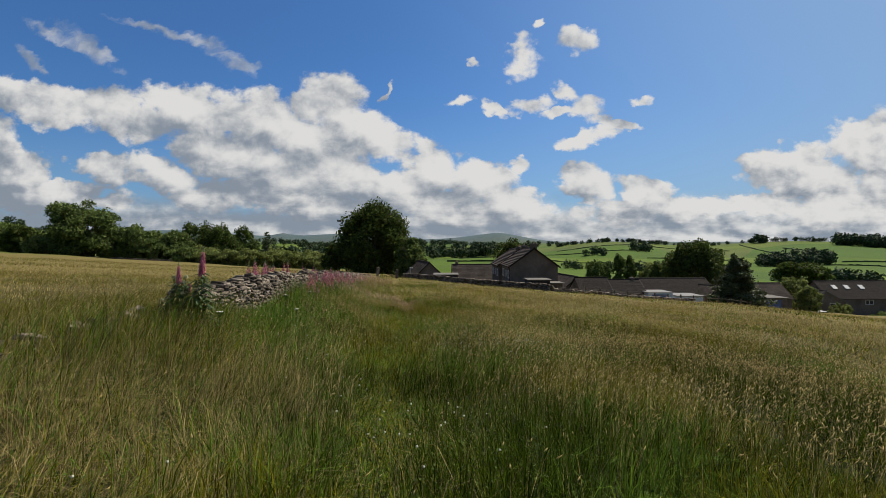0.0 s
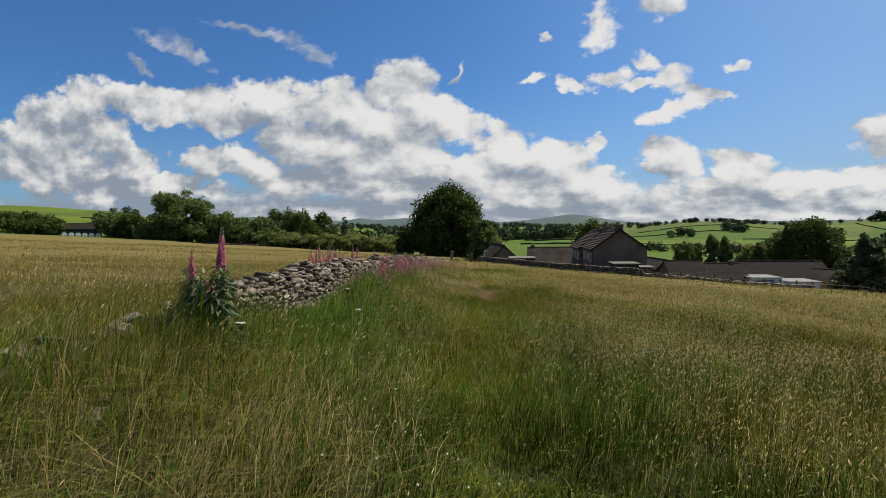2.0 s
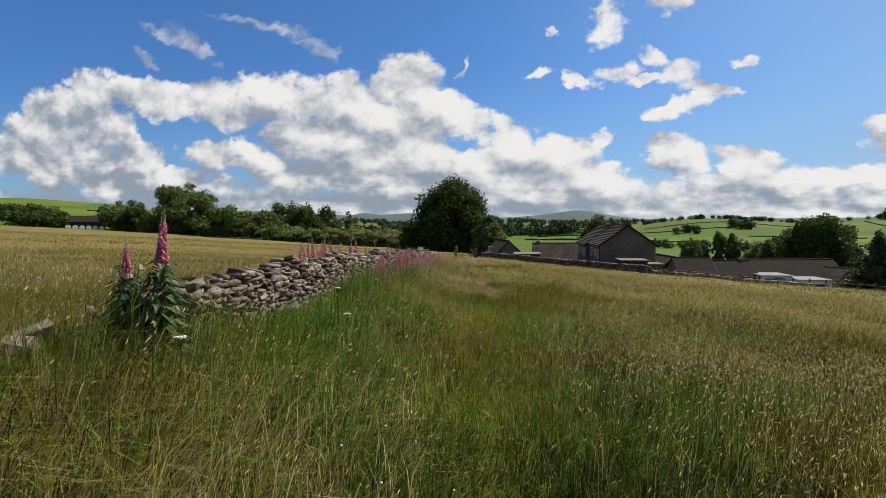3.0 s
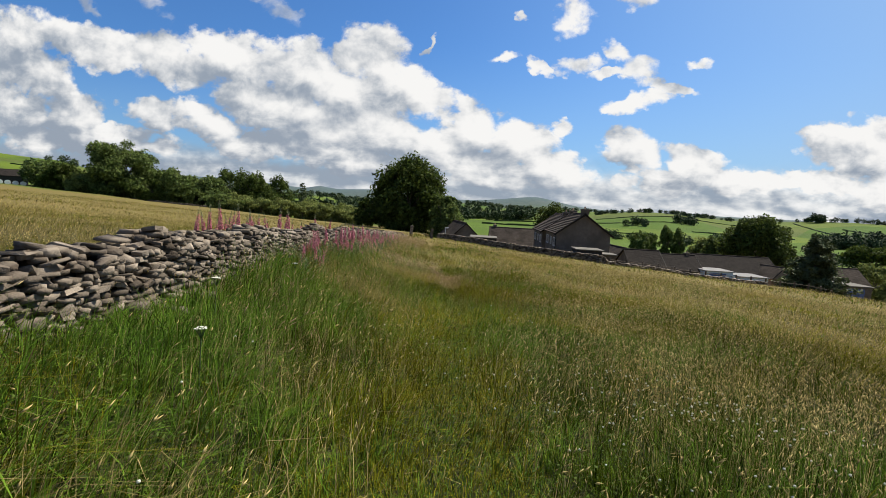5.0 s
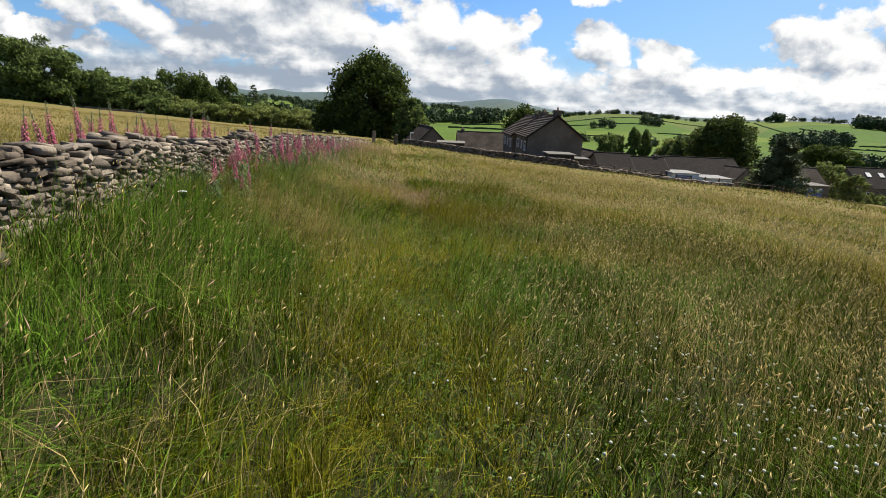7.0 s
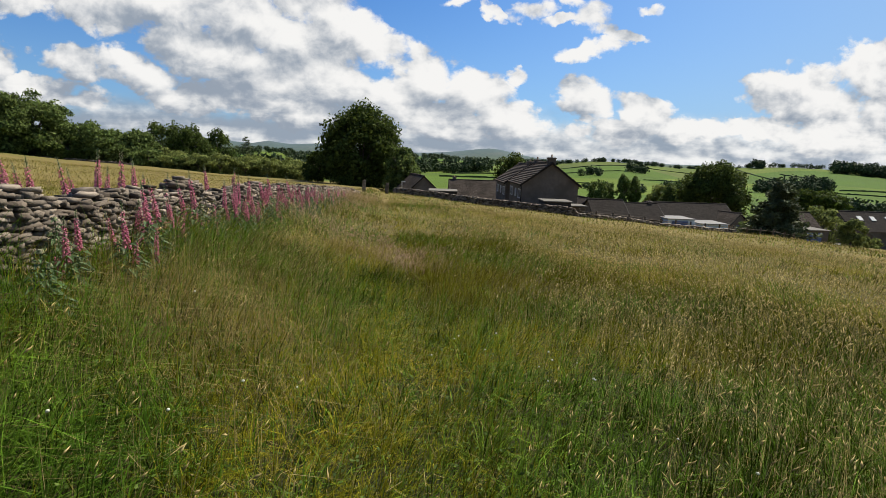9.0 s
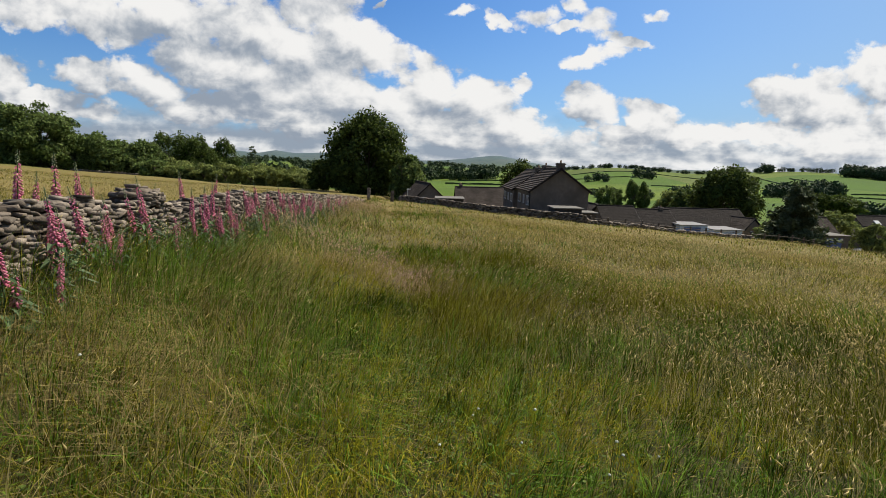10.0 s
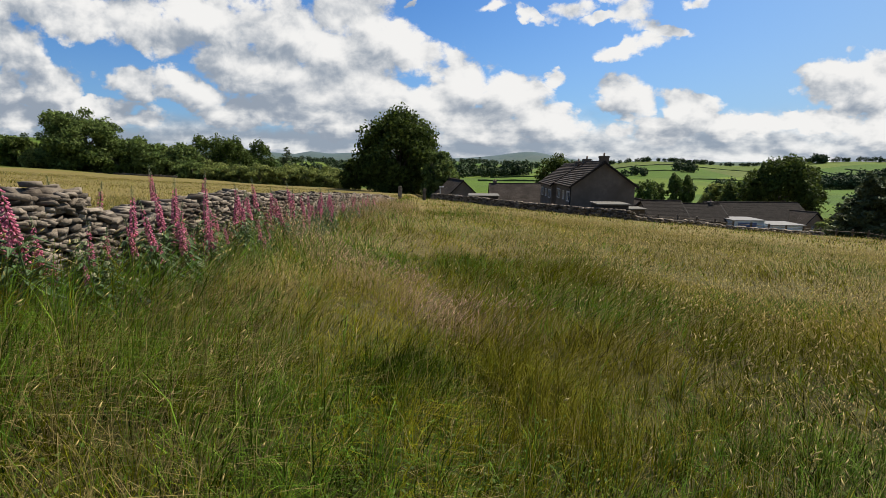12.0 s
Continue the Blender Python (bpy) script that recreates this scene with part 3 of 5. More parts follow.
flat_shed("garden_shed", 12.45, 13.7, 52.6, 54.4, -6.2, -3.05, M_TIMBER, M_FELT, "small weathered timber shed beside a black shed")
flat_shed("lean_to", 5.6, 7.9, 66.5, 70.0, -7.0, -4.3, M_HEATH, M_TILE_DK, "low rendered lean-to with dark roof")
gable_house("bungalow", pose(24.3, 83.0, 0, 0, 0, 8), 6.0, 9, -9.6, -6.9, -4.5, M_HEATH, M_TILE, "brown-roofed bungalow with gable towards the field", "bungalow",
            windows=(("F", -0.8, -7.5, 1.2, 0.8),), courses=8)
gable_house("bungalow", pose(27.2, 77.0, 0, 0, 0, 90), 6.4, 5.0, -9, -6.2, -4.2, M_HEATH, M_TILE_DK, "bungalow with dark slate roof", "bungalow", courses=8)
gable_house("bungalow", pose(34.2, 80.5, 0, 0, 0, 90), 6.8, 6.4, -9.5, -6.9, -4.85, M_HEATH, M_TILE_DK, "bungalow with grey slate roof", "bungalow", chimneys=((0.2, 1.0, 0.4),), courses=8)
gable_house("bungalow", pose(50.6, 89.0, 0, 0, 0, 90), 7.5, 14.2, -10.5, -7.6, -5.25, M_BRICK, M_TILE_DK, "long bungalow with brown tiled roof and pale bargeboard", "bungalow",
            windows=(("L", 4, -8.2, 1.5, 0.9), ("L", 9, -8.2, 1.5, 0.9)), courses=9)
flat_shed("garage", 33.8, 37.8, 75.5, 79.5, -9.8, -6.6, M_BLUEWALL, M_PALE, "pale garage with blue door and flat roof", M_BLUE)
flat_shed("garage", 38.1, 42.2, 74.4, 78.5, -9.9, -7.05, M_BLUEWALL, M_PALE, "pale blue boarded garage with white flat roof")
gable_house("bungalow", pose(50.4, 84.2, 0, 0, 0, 30), 5.4, 7, -11, -7.9, -6.3, M_BRICK, M_TILE, "brick bungalow with small white window", "bungalow", windows=(("F", -0.4, -8.7, 0.8, 0.9),), courses=8)
gable_house("bungalow", pose(60.0, 82.0, 0, 0, 0, 90), 6.4, 7.6, -11, -7.9, -5.6, M_HEATH, M_TILE, "bungalow with brown roof behind a blue garage", "bungalow", courses=9)
flat_shed("garage", 44.1, 47.4, 63.2, 67.0, -9.6, -6.05, M_HEATH, M_FELT, "garage with blue door and pale flat roof", M_BLUE)
longr = gable_house("bungalow", pose(103.6, 95.0, 0, 0, 0, 90), 8.0, 27.0, -13, -9.4, -6.3, M_HEATH, M_TILE_DK, "long bungalow with three white roof lights", "bungalow", windows=(("L", 14, -10.2, 1.6, 0.9), ("L", 19, -10.2, 1.6, 0.9)), courses=10)
for k in (18.5, 21.5, 24.0):
    bm = bmesh.new()
    bmesh.ops.create_cube(bm, size=1, matrix=Matrix.Translation((-1.6, k, -7.38)) @ Matrix.Rotation(radians(-38), 4, "Y") @ Matrix.Diagonal((1.1, 0.9, 0.12, 1)))
    part("roof_light", bm, M_WHITE, longr, "white-framed roof light")
gable_house("bungalow", pose(72.6, 87.0, 0, 0, 0, -6), 7.0, 6.0, -13, -9.6, -7.6, M_HEATH, M_TILE_DK, "bungalow wing with dark gable facing the field", "bungalow", windows=(("F", 1.6, -10.3, 1.8, 1.0),), courses=8)


def car(m, paint, label):
    c = thing("car", m, label, "car")
    bm = prism(((-2.1, 0.35), (2.1, 0.35), (2.1, 0.75), (1.2, 0.9), (0.6, 1.42), (-1.2, 1.45), (-1.9, 0.95), (-2.12, 0.8)), -0.85, 0.85)
    bmesh.ops.bevel(bm, geom=list(bm.edges), offset=0.06, segments=2, affect="EDGES")
    part("body", bm, paint, c)
    part("side_window", prism(((-1.15, 0.95), (0.95, 0.95), (0.52, 1.36), (-1.05, 1.38)), -0.875, -0.853), M_GLASS, c)
    for x in (-1.3, 1.3):
        for y in (-0.78, 0.78):
            bm = bmesh.new()
            tube(bm, (x, y - 0.1, 0.32), (x, y + 0.1, 0.32), 0.32, 0.32, 14)
            w = part("wheel", bm, M_RUBBER, c)
            bm = bmesh.new()
            tube(bm, (x, y - 0.11, 0.32), (x, y + 0.11, 0.32), 0.19, 0.19, 10)
            part("rim", bm, M_STEEL, w)
    return c


car(pose(68.8, 83.5, zl(68.8, 83.5)), M_CARPAINT, "white parked car beside the bungalow wing")
car(pose(84.0, 84.5, zl(84.0, 84.5), 0, 0, 20), M_CARDARK, "dark parked car on the drive")

# barn and wrapped bales across the meadow
bx, by = -133.0, 124.0
gable_house("barn", pose(bx + 8, by, zl(bx, by), 0, 0, 47 + 90), 7, 14, -1, 2.6, 4.2, M_TAR, M_TILE_DK, "dark low barn beneath a slate roof", "barn", courses=6)
bm = bmesh.new()
tube(bm, (-0.6, 0, 0.6), (0.6, 0, 0.6), 0.62, 0.62, 16)
bmesh.ops.bevel(bm, geom=[e for e in bm.edges if len(e.link_faces) == 2 and e.calc_face_angle(0) > 1], offset=0.1, segments=2, affect="EDGES")
me = bpy.data.meshes.new("silage_bale")
bm.to_mesh(me)
me.materials.append(M_BALE)
for k in range(6):
    x, y = -123.0 + 1.0 * k, 110.5 + 1.1 * k
    b = tagged(new("silage_bale", me), "round silage bale in white plastic wrap", "bale", "bales by the barn")
    b.matrix_world = pose(x, y, zl(x, y) - 0.05, 0, 0, 47 + 90)


# ---- trees ----
def leaf_quads(rng, pos, normal, size):
    """Small bent leaves at pos, turned roughly to normal."""
    n = len(pos)
    nr = normal + rng.normal(0, 0.7, (n, 3))
    nr /= np.linalg.norm(nr, axis=1, keepdims=True) + 1e-9
    t = np.cross(nr, rng.normal(0, 1, (n, 3)))
    t /= np.linalg.norm(t, axis=1, keepdims=True) + 1e-9
    b = np.cross(nr, t)
    s = (size * rng.uniform(0.6, 1.4, n))[:, None]
    v = np.stack((pos - t * s, pos - b * s * 0.55 - nr * s * 0.15, pos + t * s, pos + b * s * 0.55 - nr * s * 0.15), 1)
    k = np.arange(n)[:, None] * 4
    return v.reshape(-1, 3), np.concatenate((k + (0, 1, 2), k + (0, 2, 3)))


def crown_mesh(name, seed, r, clumps, leaves, size, mat, low=0.0, taper=0.0):
    """r: half widths; the crown's middle is the origin. low: how far it hangs below; taper: narrower to the top."""
    rng = np.random.default_rng(seed)
    clumps, leaves, size = int(clumps * 1.5), int(leaves * 0.75), size * 0.86
    c = rng.normal(0, 1, (clumps, 3))
    c /= np.linalg.norm(c, axis=1, keepdims=True)
    c *= rng.uniform(0.30, 0.95, (clumps, 1)) ** 0.5
    if taper:
        c[:, :2] *= (1 - taper * (c[:, 2:3] + 1) / 2)
    rad = rng.uniform(0.15, 0.32, clumps)
    w = rng.choice(clumps, leaves, p=rad ** 2 / np.sum(rad ** 2))
    d = rng.normal(0, 1, (leaves, 3))
    d /= np.linalg.norm(d, axis=1, keepdims=True)
    d[:, 2] = np.where(d[:, 2] < -0.7, -d[:, 2] * 0.4, d[:, 2])
    p = c[w] + d * (rad[w] * rng.uniform(0.55, 1.1, leaves))[:, None]
    p[:, 2] = np.maximum(p[:, 2], -1 - low)
    p = p * np.asarray(r)
    v, t = leaf_quads(rng, p, d, size)
    return mesh_of(name, v, t, mat)


def trunk_mesh(seed, height, radius, spread, crown_mid):
    rng = random.Random(seed)
    bm = bmesh.new()
    fork = crown_mid * 0.75
    tube(bm, (0, 0, -0.4), (0, 0, fork * 0.4), radius * 1.35, radius, 9)
    tube(bm, (0, 0, fork * 0.38), (0.1, 0, fork), radius, radius * 0.75, 9)
    for k in range(8):
        a = k * 0.8 + rng.random()
        out = spread * rng.uniform(0.45, 0.75)
        mid = Vector((math.cos(a) * out * 0.45, math.sin(a) * out * 0.45, fork + (height - fork) * 0.3))
        tube(bm, (0.1, 0, fork * rng.uniform(0.7, 1.0)), mid, radius * 0.5, radius * 0.3, 6)
        tube(bm, mid, (math.cos(a) * out, math.sin(a) * out, fork + (height - fork) * rng.uniform(0.45, 0.75)), radius * 0.3, radius * 0.08, 5)
    return bm


def tree(x, y, z, height, wide, mat, label, seed, leaves=9000, size=0.4, bottom=0.12, clumps=70, group="", taper=0.15, name="tree"):
    t = thing(name, pose(x, y, z), label, "tree", group)
    half = height * (1 - bottom) / 2
    part("trunk", trunk_mesh(seed, height, 0.028 * height, wide, height * bottom + half), M_BARK, t)
    c = mesh_part("crown", crown_mesh("crown", seed, (wide, wide, half), clumps, leaves, size, mat, taper=taper), t)
    c.location = (0, 0, height * bottom + half)
    return t


def scaled(x, y, z, s, rz):
    return pose(x, y, z, 0, 0, rz) @ Matrix.Diagonal((s, s, s, 1))


tree(-15.2, 101, zl(-15.2, 101) - 0.6, 15.2, 7.7, M_LEAF_DARK, "large dark full-crowned beech at the field's end", 3, 46000, 0.36, -0.12, 190, taper=0.02)
tree(-6.9, 93, zl(-6.9, 93) - 0.4, 9.5, 3.6, M_LEAF, "ivy-green thorn beside a large dark beech", 4, 9000, 0.35, 0.02, 50)
tree(-24.5, 104, zl(-24.5, 104) - 0.3, 6.5, 3.0, M_LEAF_DARK, "small dark tree under a large beech", 5, 6000, 0.35, 0.0, 40)
tree(16.8, 115, -9.8, 12.2, 4.3, M_LEAF_DARK, "bright green tree behind the house", 6, 8000, 0.32, 0.1, 50)
tree(53.6, 97.2, -11, 13.3, 5.9, M_LEAF_DARK, "broad dark sycamore behind the bungalows", 7, 28000, 0.32, 0.05, 90)
tree(50.5, 106, -13, 10.2, 3.6, M_LEAF, "green garden tree beside a broad sycamore", 71, 8000, 0.4, 0.05, 45)
tree(56.0, 122, -13.5, 9.5, 4.6, M_LEAF_PALE, "pale green garden tree beyond the bungalows", 72, 8000, 0.4, 0.05, 45)
for k, (x, y, hh, ww) in enumerate(((48.5, 147, 9.6, 3.2), (52.5, 150, 9.2, 3.0), (57.5, 150, 11.0, 2.6), (61.5, 151, 11.0, 2.2))):
    tree(x, y, -13.2, hh, ww, M_LEAF, "tall green garden tree in a row behind the bungalows", 20 + k, 5000, 0.33, 0.05, 32, "row of garden trees", 0.35)
tree(51.6, 64.6, zl(51.6, 64.6) - 0.2, 3.7, 1.5, M_LEAF_PALE, "pale green garden shrub beside a blue garage door", 92, 4000, 0.2, 0.0, 30, name="bush")
tree(66.5, 86.5, -11.5, 6.6, 3.3, M_LEAF_PALE, "yellow-green garden tree behind a garage", 9, 6000, 0.3, 0.0, 40)
tree(70.2, 81.2, zl(70.2, 81.2) - 0.2, 3.6, 2.0, M_LEAF_PALE, "rounded pale green bush at the field edge", 10, 4000, 0.22, 0.0, 30, name="bush")
tree(97, 125, -12.5, 9.0, 6.5, M_LEAF_DARK, "spreading dark tree beyond the bungalows", 11, 8000, 0.45, 0.3, 50)
tree(50.3, 80.0, -10.0, 3.4, 2.4, M_LEAF_PALE, "pale blossoming shrub beside the brick bungalow", 12, 5000, 0.25, 0.0, 36, name="bush")
tree(1.6, 80.0, -7.3, 3.3, 1.3, M_LEAF_PALE, "small rounded garden bush by the bungalow", 13, 2500, 0.2, 0.0, 20, name="bush")
tree(80.0, 82.0, zl(80, 82) - 0.3, 2.2, 3.0, M_LEAF, "low garden hedge bush by the field edge", 14, 3500, 0.25, 0.0, 26, name="bush")
tree(92.0, 88.0, zl(92, 88) - 0.3, 2.4, 3.4, M_LEAF_PALE, "low pale garden hedge by the field edge", 15, 3500, 0.25, 0.0, 26, name="bush")


def conifer(x, y, z, height, wide, label, seed, layers=16, leaves=5000, loose=0.25, start=0.06):
    t = thing("conifer", pose(x, y, z), label, "tree")
    bm = bmesh.new()
    tube(bm, (0, 0, -0.3), (0, 0, height * 0.97), height * 0.022, 0.03, 8)
    rng = np.random.default_rng(seed)
    pos, nor = [], []
    for k in range(layers):
        f = start + (1 - start) * k / layers
        reach = wide * (1 - f) ** 0.75 + 0.15
        for j in range(7):
            a = rng.uniform(0, 6.283)
            ln = reach * rng.uniform(0.55, 1.0 + loose)
            z0 = height * f
            tip = np.array((math.cos(a) * ln, math.sin(a) * ln, z0 - 0.1 * ln + rng.normal(0, 0.25) + loose * 0.9 * ln))
            tube(bm, (0, 0, z0), tuple(tip), height * 0.005, 0.01, 4)
            m = max(6, int(leaves / layers / 7 * (0.4 + 1.2 * ln / wide)))
            s = rng.uniform(0.15, 1.05, m)[:, None]
            q = np.array((0, 0, z0)) * (1 - s) + tip * s + rng.normal(0, 0.16 + 0.11 * ln, (m, 3)) * (0.6, 0.6, 0.5)
            pos.append(q)
            nor.append(np.tile((math.cos(a) * 0.3, math.sin(a) * 0.3, 0.8), (m, 1)))
    part("trunk", bm, M_BARK, t)
    v, tr = leaf_quads(rng, np.concatenate(pos), np.concatenate(nor), 0.20)
    mesh_part("needles", mesh_of("needles", v, tr, M_NEEDLE), t)
    return t


conifer(39.6, 61.9, zl(39.6, 61.9) - 0.3, 8.7, 3.4, "dark ragged pine standing at the field edge", 31, 15, 16000, 0.35, 0.02)
conifer(-72.5, 189, zl(-72.5, 189) - 1, 16.0, 4.6, "dark conifer rising over the hedgerow trees", 32, 16, 5000)
conifer(-31.0, 150, zl(-31.0, 150) - 1, 9.5, 2.2, "slim dark cypress beyond the meadow", 33, 18, 5000)

# row of trees along the far side of the meadow
LINE = ((-88.5, 113, 14.2, 8.6, M_LEAF, "broad feathery ash above the meadow hedge", 41, 26000), (-75.5, 115, 9.3, 5.2, M_LEAF, "green ash in the meadow hedge", 42, 9000),
        (-68.0, 117, 8.0, 5.0, M_LEAF, "green hedgerow tree with rounded crown", 43, 9000), (-60.5, 116, 5.2, 4.4, M_LEAF_PALE, "pale green willow in the hedgerow", 44, 9000),
        (-73.0, 137, 13.4, 6.2, M_LEAF_DARK, "dark round-crowned hedgerow tree", 45, 9000), (-65.5, 136, 12.6, 5.4, M_LEAF_DARK, "dark dense hedgerow tree", 46, 9000),
        (-66.0, 152, 13.8, 4.8, M_LEAF_DARK, "dark dome-shaped tree behind the hedge", 47, 7000), (-54.0, 112, 3.9, 4.0, M_LEAF, "leafy tree standing low in the hedgerow", 48, 7000),
        (-103.0, 112, 7.0, 4.5, M_LEAF_DARK, "dark scrubby tree beside a broad ash", 49, 6000), (-97.0, 110, 4.6, 3.2, M_LEAF_PALE, "pale elder bush at the meadow wall", 50, 5000),
        (-112.0, 116, 7.6, 4.8, M_LEAF, "sparse grey-green tree at the meadow wall", 51, 5000), (-131.0, 112, 6.5, 5.0, M_LEAF_DARK, "dark thorn tree near the barn", 52, 6000),
        (-141.0, 112, 8.0, 6.5, M_LEAF_DARK, "dark tree clump near the barn", 53, 7000), (-152.0, 108, 8.6, 7.0, M_LEAF, "green tree clump by the barn", 54, 7000),
        (-163.0, 103, 9.0, 7.0, M_LEAF_DARK, "dark tree clump on the skyline", 55, 7000))
for x, y, hh, ww, mt, lab, sd_, lv in LINE:
    tree(x, y, zl(x, y) - 0.5, hh, ww, mt, lab, sd_, lv, 0.38, 0.0 if hh < 14 else 0.04, 60, "hedgerow trees")
for k, (x, y, hh, ww, mt) in enumerate(((-82, 117, 8.2, 5.0, M_LEAF), (-79, 112, 6.0, 4.0, M_LEAF_DARK), (-71.5, 113, 6.5, 4.2, M_LEAF), (-64, 113, 5.0, 4.0, M_LEAF), (-57.5, 114, 3.8, 4.0, M_LEAF),
                                         (-93, 114, 7.5, 5.0, M_LEAF_DARK), (-107, 114, 6.0, 4.4, M_LEAF), (-109, 121, 6.2, 4.6, M_LEAF_DARK), (-60, 135, 6.0, 4.6, M_LEAF_DARK), (-78, 137, 8.0, 5.0, M_LEAF), (-55, 150, 5.5, 5.0, M_LEAF))):
    tree(x, y, zl(x, y) - 0.5, hh, ww, mt, "leafy hedgerow tree filling the meadow hedge", 160 + k, 6000, 0.38, -0.05, 45, "hedgerow trees", 0.1)
# low bushes below them
base_bush = tree(-46, 108, zl(-46, 108) - 0.3, 4.4, 3.6, M_LEAF_PALE, "low pale green hedge bush beyond the meadow", 60, 5000, 0.3, 0.0, 40, "hedge bushes", 0.0, "bush")
for k, (x, y, s) in enumerate(((-51, 109, 0.9), (-41.5, 110, 0.9), (-37, 111, 1.0), (-33, 112, 0.85), (-29, 111, 0.9), (-57, 111, 0.8), (-44, 122, 1.2), (-36, 124, 1.2))):
    copy_thing(base_bush, scaled(x, y, zl(x, y) - 0.3, s, 50 * k))


# far woods and hedges
def far_trees(name, spots, label, seed, leaf=1.0):
    rng = np.random.default_rng(seed)
    V, T, n = [], [], 0
    for x, y, h in spots:
        m = 210
        d = rng.normal(0, 1, (m, 3))
        d /= np.linalg.norm(d, axis=1, keepdims=True)
        lump = 1 + 0.25 * np.sin(d[:, :1] * 4 + x) * np.cos(d[:, 1:2] * 5 + y)
        p = d * lump * rng.uniform(0.5, 1.0, (m, 1)) * (h * 0.55, h * 0.55, h * 0.5) + (x, y, zl(x, y) + h * 0.42)
        v, t = leaf_quads(rng, p, d, h * 0.100 * leaf)
        V.append(v)
        T.append(t + n)
        n += len(v)
    return tagged(new(name, mesh_of(name, np.concatenate(V), np.concatenate(T), M_FARLEAF)), label, "woods", kind="stuff")


def polar(az, r):
    return r * math.sin(radians(az)), r * math.cos(radians(az))


R0 = random.Random(5)
spots = []
for a0, a1, r0, r1, n, h in ((14, 20, 735, 750, 30, 6), (20.5, 26, 735, 755, 30, 6), (26.5, 32, 735, 750, 22, 5), (33, 40, 740, 752, 26, 6), (34, 35.2, 735, 745, 5, 13), (40.6, 52, 690, 780, 120, 12),
                             (34.5, 40.6, 430, 500, 44, 9), (26, 31, 330, 420, 12, 7), (-1.5, 6, 400, 480, 26, 11), (3.5, 6.5, 420, 440, 8, 11), (15, 33, 300, 340, 26, 6),
                             (17, 19.5, 520, 560, 6, 9), (22.5, 24.5, 560, 600, 7, 13), (44, 50, 500, 560, 20, 8), (36, 44, 200, 235, 14, 6)):
    for k in range(n):
        x, y = polar(R0.uniform(a0, a1), R0.uniform(r0, r1))
        spots.append((x, y, h * R0.uniform(0.7, 1.25)))
far_trees("hillside_trees", spots, "dark tree belts and copses on green hillside", 1)
spots = []
for a0, a1, r0, r1, n, h in ((-30, -6, 220, 420, 90, 9), (-30, 0, 420, 900, 110, 11), (-26, 8, 900, 1600, 110, 14), (-46, -38, 330, 520, 40, 8), (-45, -40, 690, 705, 6, 9), (-2, 14, 900, 1500, 50, 12)):
    for k in range(n):
        x, y = polar(R0.uniform(a0, a1), R0.uniform(r0, r1))
        spots.append((x, y, h * R0.uniform(0.6, 1.25)))
far_trees("valley_woods", spots, "scattered dark woods filling the valley", 2)


def field_line(name, az0, r0, az1, r1, label, h=0.9, w=0.9, mat=None):
    """A field wall or hedge drawn over the far land."""
    bm = bmesh.new()
    (x0, y0), (x1, y1) = polar(az0, r0), polar(az1, r1)
    n = 30
    d = Vector((x1 - x0, y1 - y0, 0)).normalized()
    s = Vector((-d.y, d.x, 0)) * w / 2
    rows = []
    for k in range(n + 1):
        f = k / n
        x, y = x0 + (x1 - x0) * f, y0 + (y1 - y0) * f
        z = zl(x, y)
        hh = h * R0.uniform(0.7, 1.3)
        c = Vector((x, y, 0))
        rows.append([bm.verts.new(c + s + Vector((0, 0, z - 1))), bm.verts.new(c + s * 0.7 + Vector((0, 0, z + hh))), bm.verts.new(c - s * 0.7 + Vector((0, 0, z + hh))), bm.verts.new(c - s + Vector((0, 0, z - 1)))])
    for a, b in zip(rows, rows[1:]):
        for i in range(3):
            bm.faces.new((a[i], a[i + 1], b[i + 1], b[i]))
    me = bpy.data.meshes.new(name)
    bm.to_mesh(me)
    me.materials.append(mat or M_FARLEAF)
    tagged(new(name, me), label, "hedge", "far field boundaries")


for q in ((32.8, 725, 36.8, 545), (41, 470, 46, 500), (40, 440, 47, 440), (22, 690, 32, 640), (14, 640, 24, 700), (12, 560, 22, 590), (24, 480, 33, 520), (8, 420, 20, 430), (36.5, 640, 40.5, 560),
          (-46, 620, -38, 560), (-47, 540, -39, 500), (0.5, 300, 14, 310), (2, 380, 13, 400)):
    field_line("hedge_line", *q, "dark hedge line between far pastures")

# street lamp and pole
def pole(x, y, z, h, label, arm=True):
    p = thing("street_lamp" if arm else "utility_pole", pose(x, y, z), label, "lamp post" if arm else "pole")
    bm = bmesh.new()
    tube(bm, (0, 0, -0.3), (0, 0, h), 0.09, 0.06, 8)
    part("post", bm, M_STEEL if arm else M_TIMBER, p)
    if arm:
        part("lamp_head", box(-0.12, 0.5, -0.12, 0.12, h - 0.02, h + 0.12, bevel=0.03), M_STEEL, p)
    else:
        part("transformer", box(-0.9, -0.1, -0.4, 0.4, h - 2.6, h - 0.4, bevel=0.05), M_TAR, p)
    return p


pole(-5.6, 78, zl(-5.6, 78) - 0.2, 3.9, "grey street lamp beside the bungalow")
pole(120, 150, zl(120, 150) - 1, 6.5, "timber utility pole carrying a grey box", False)


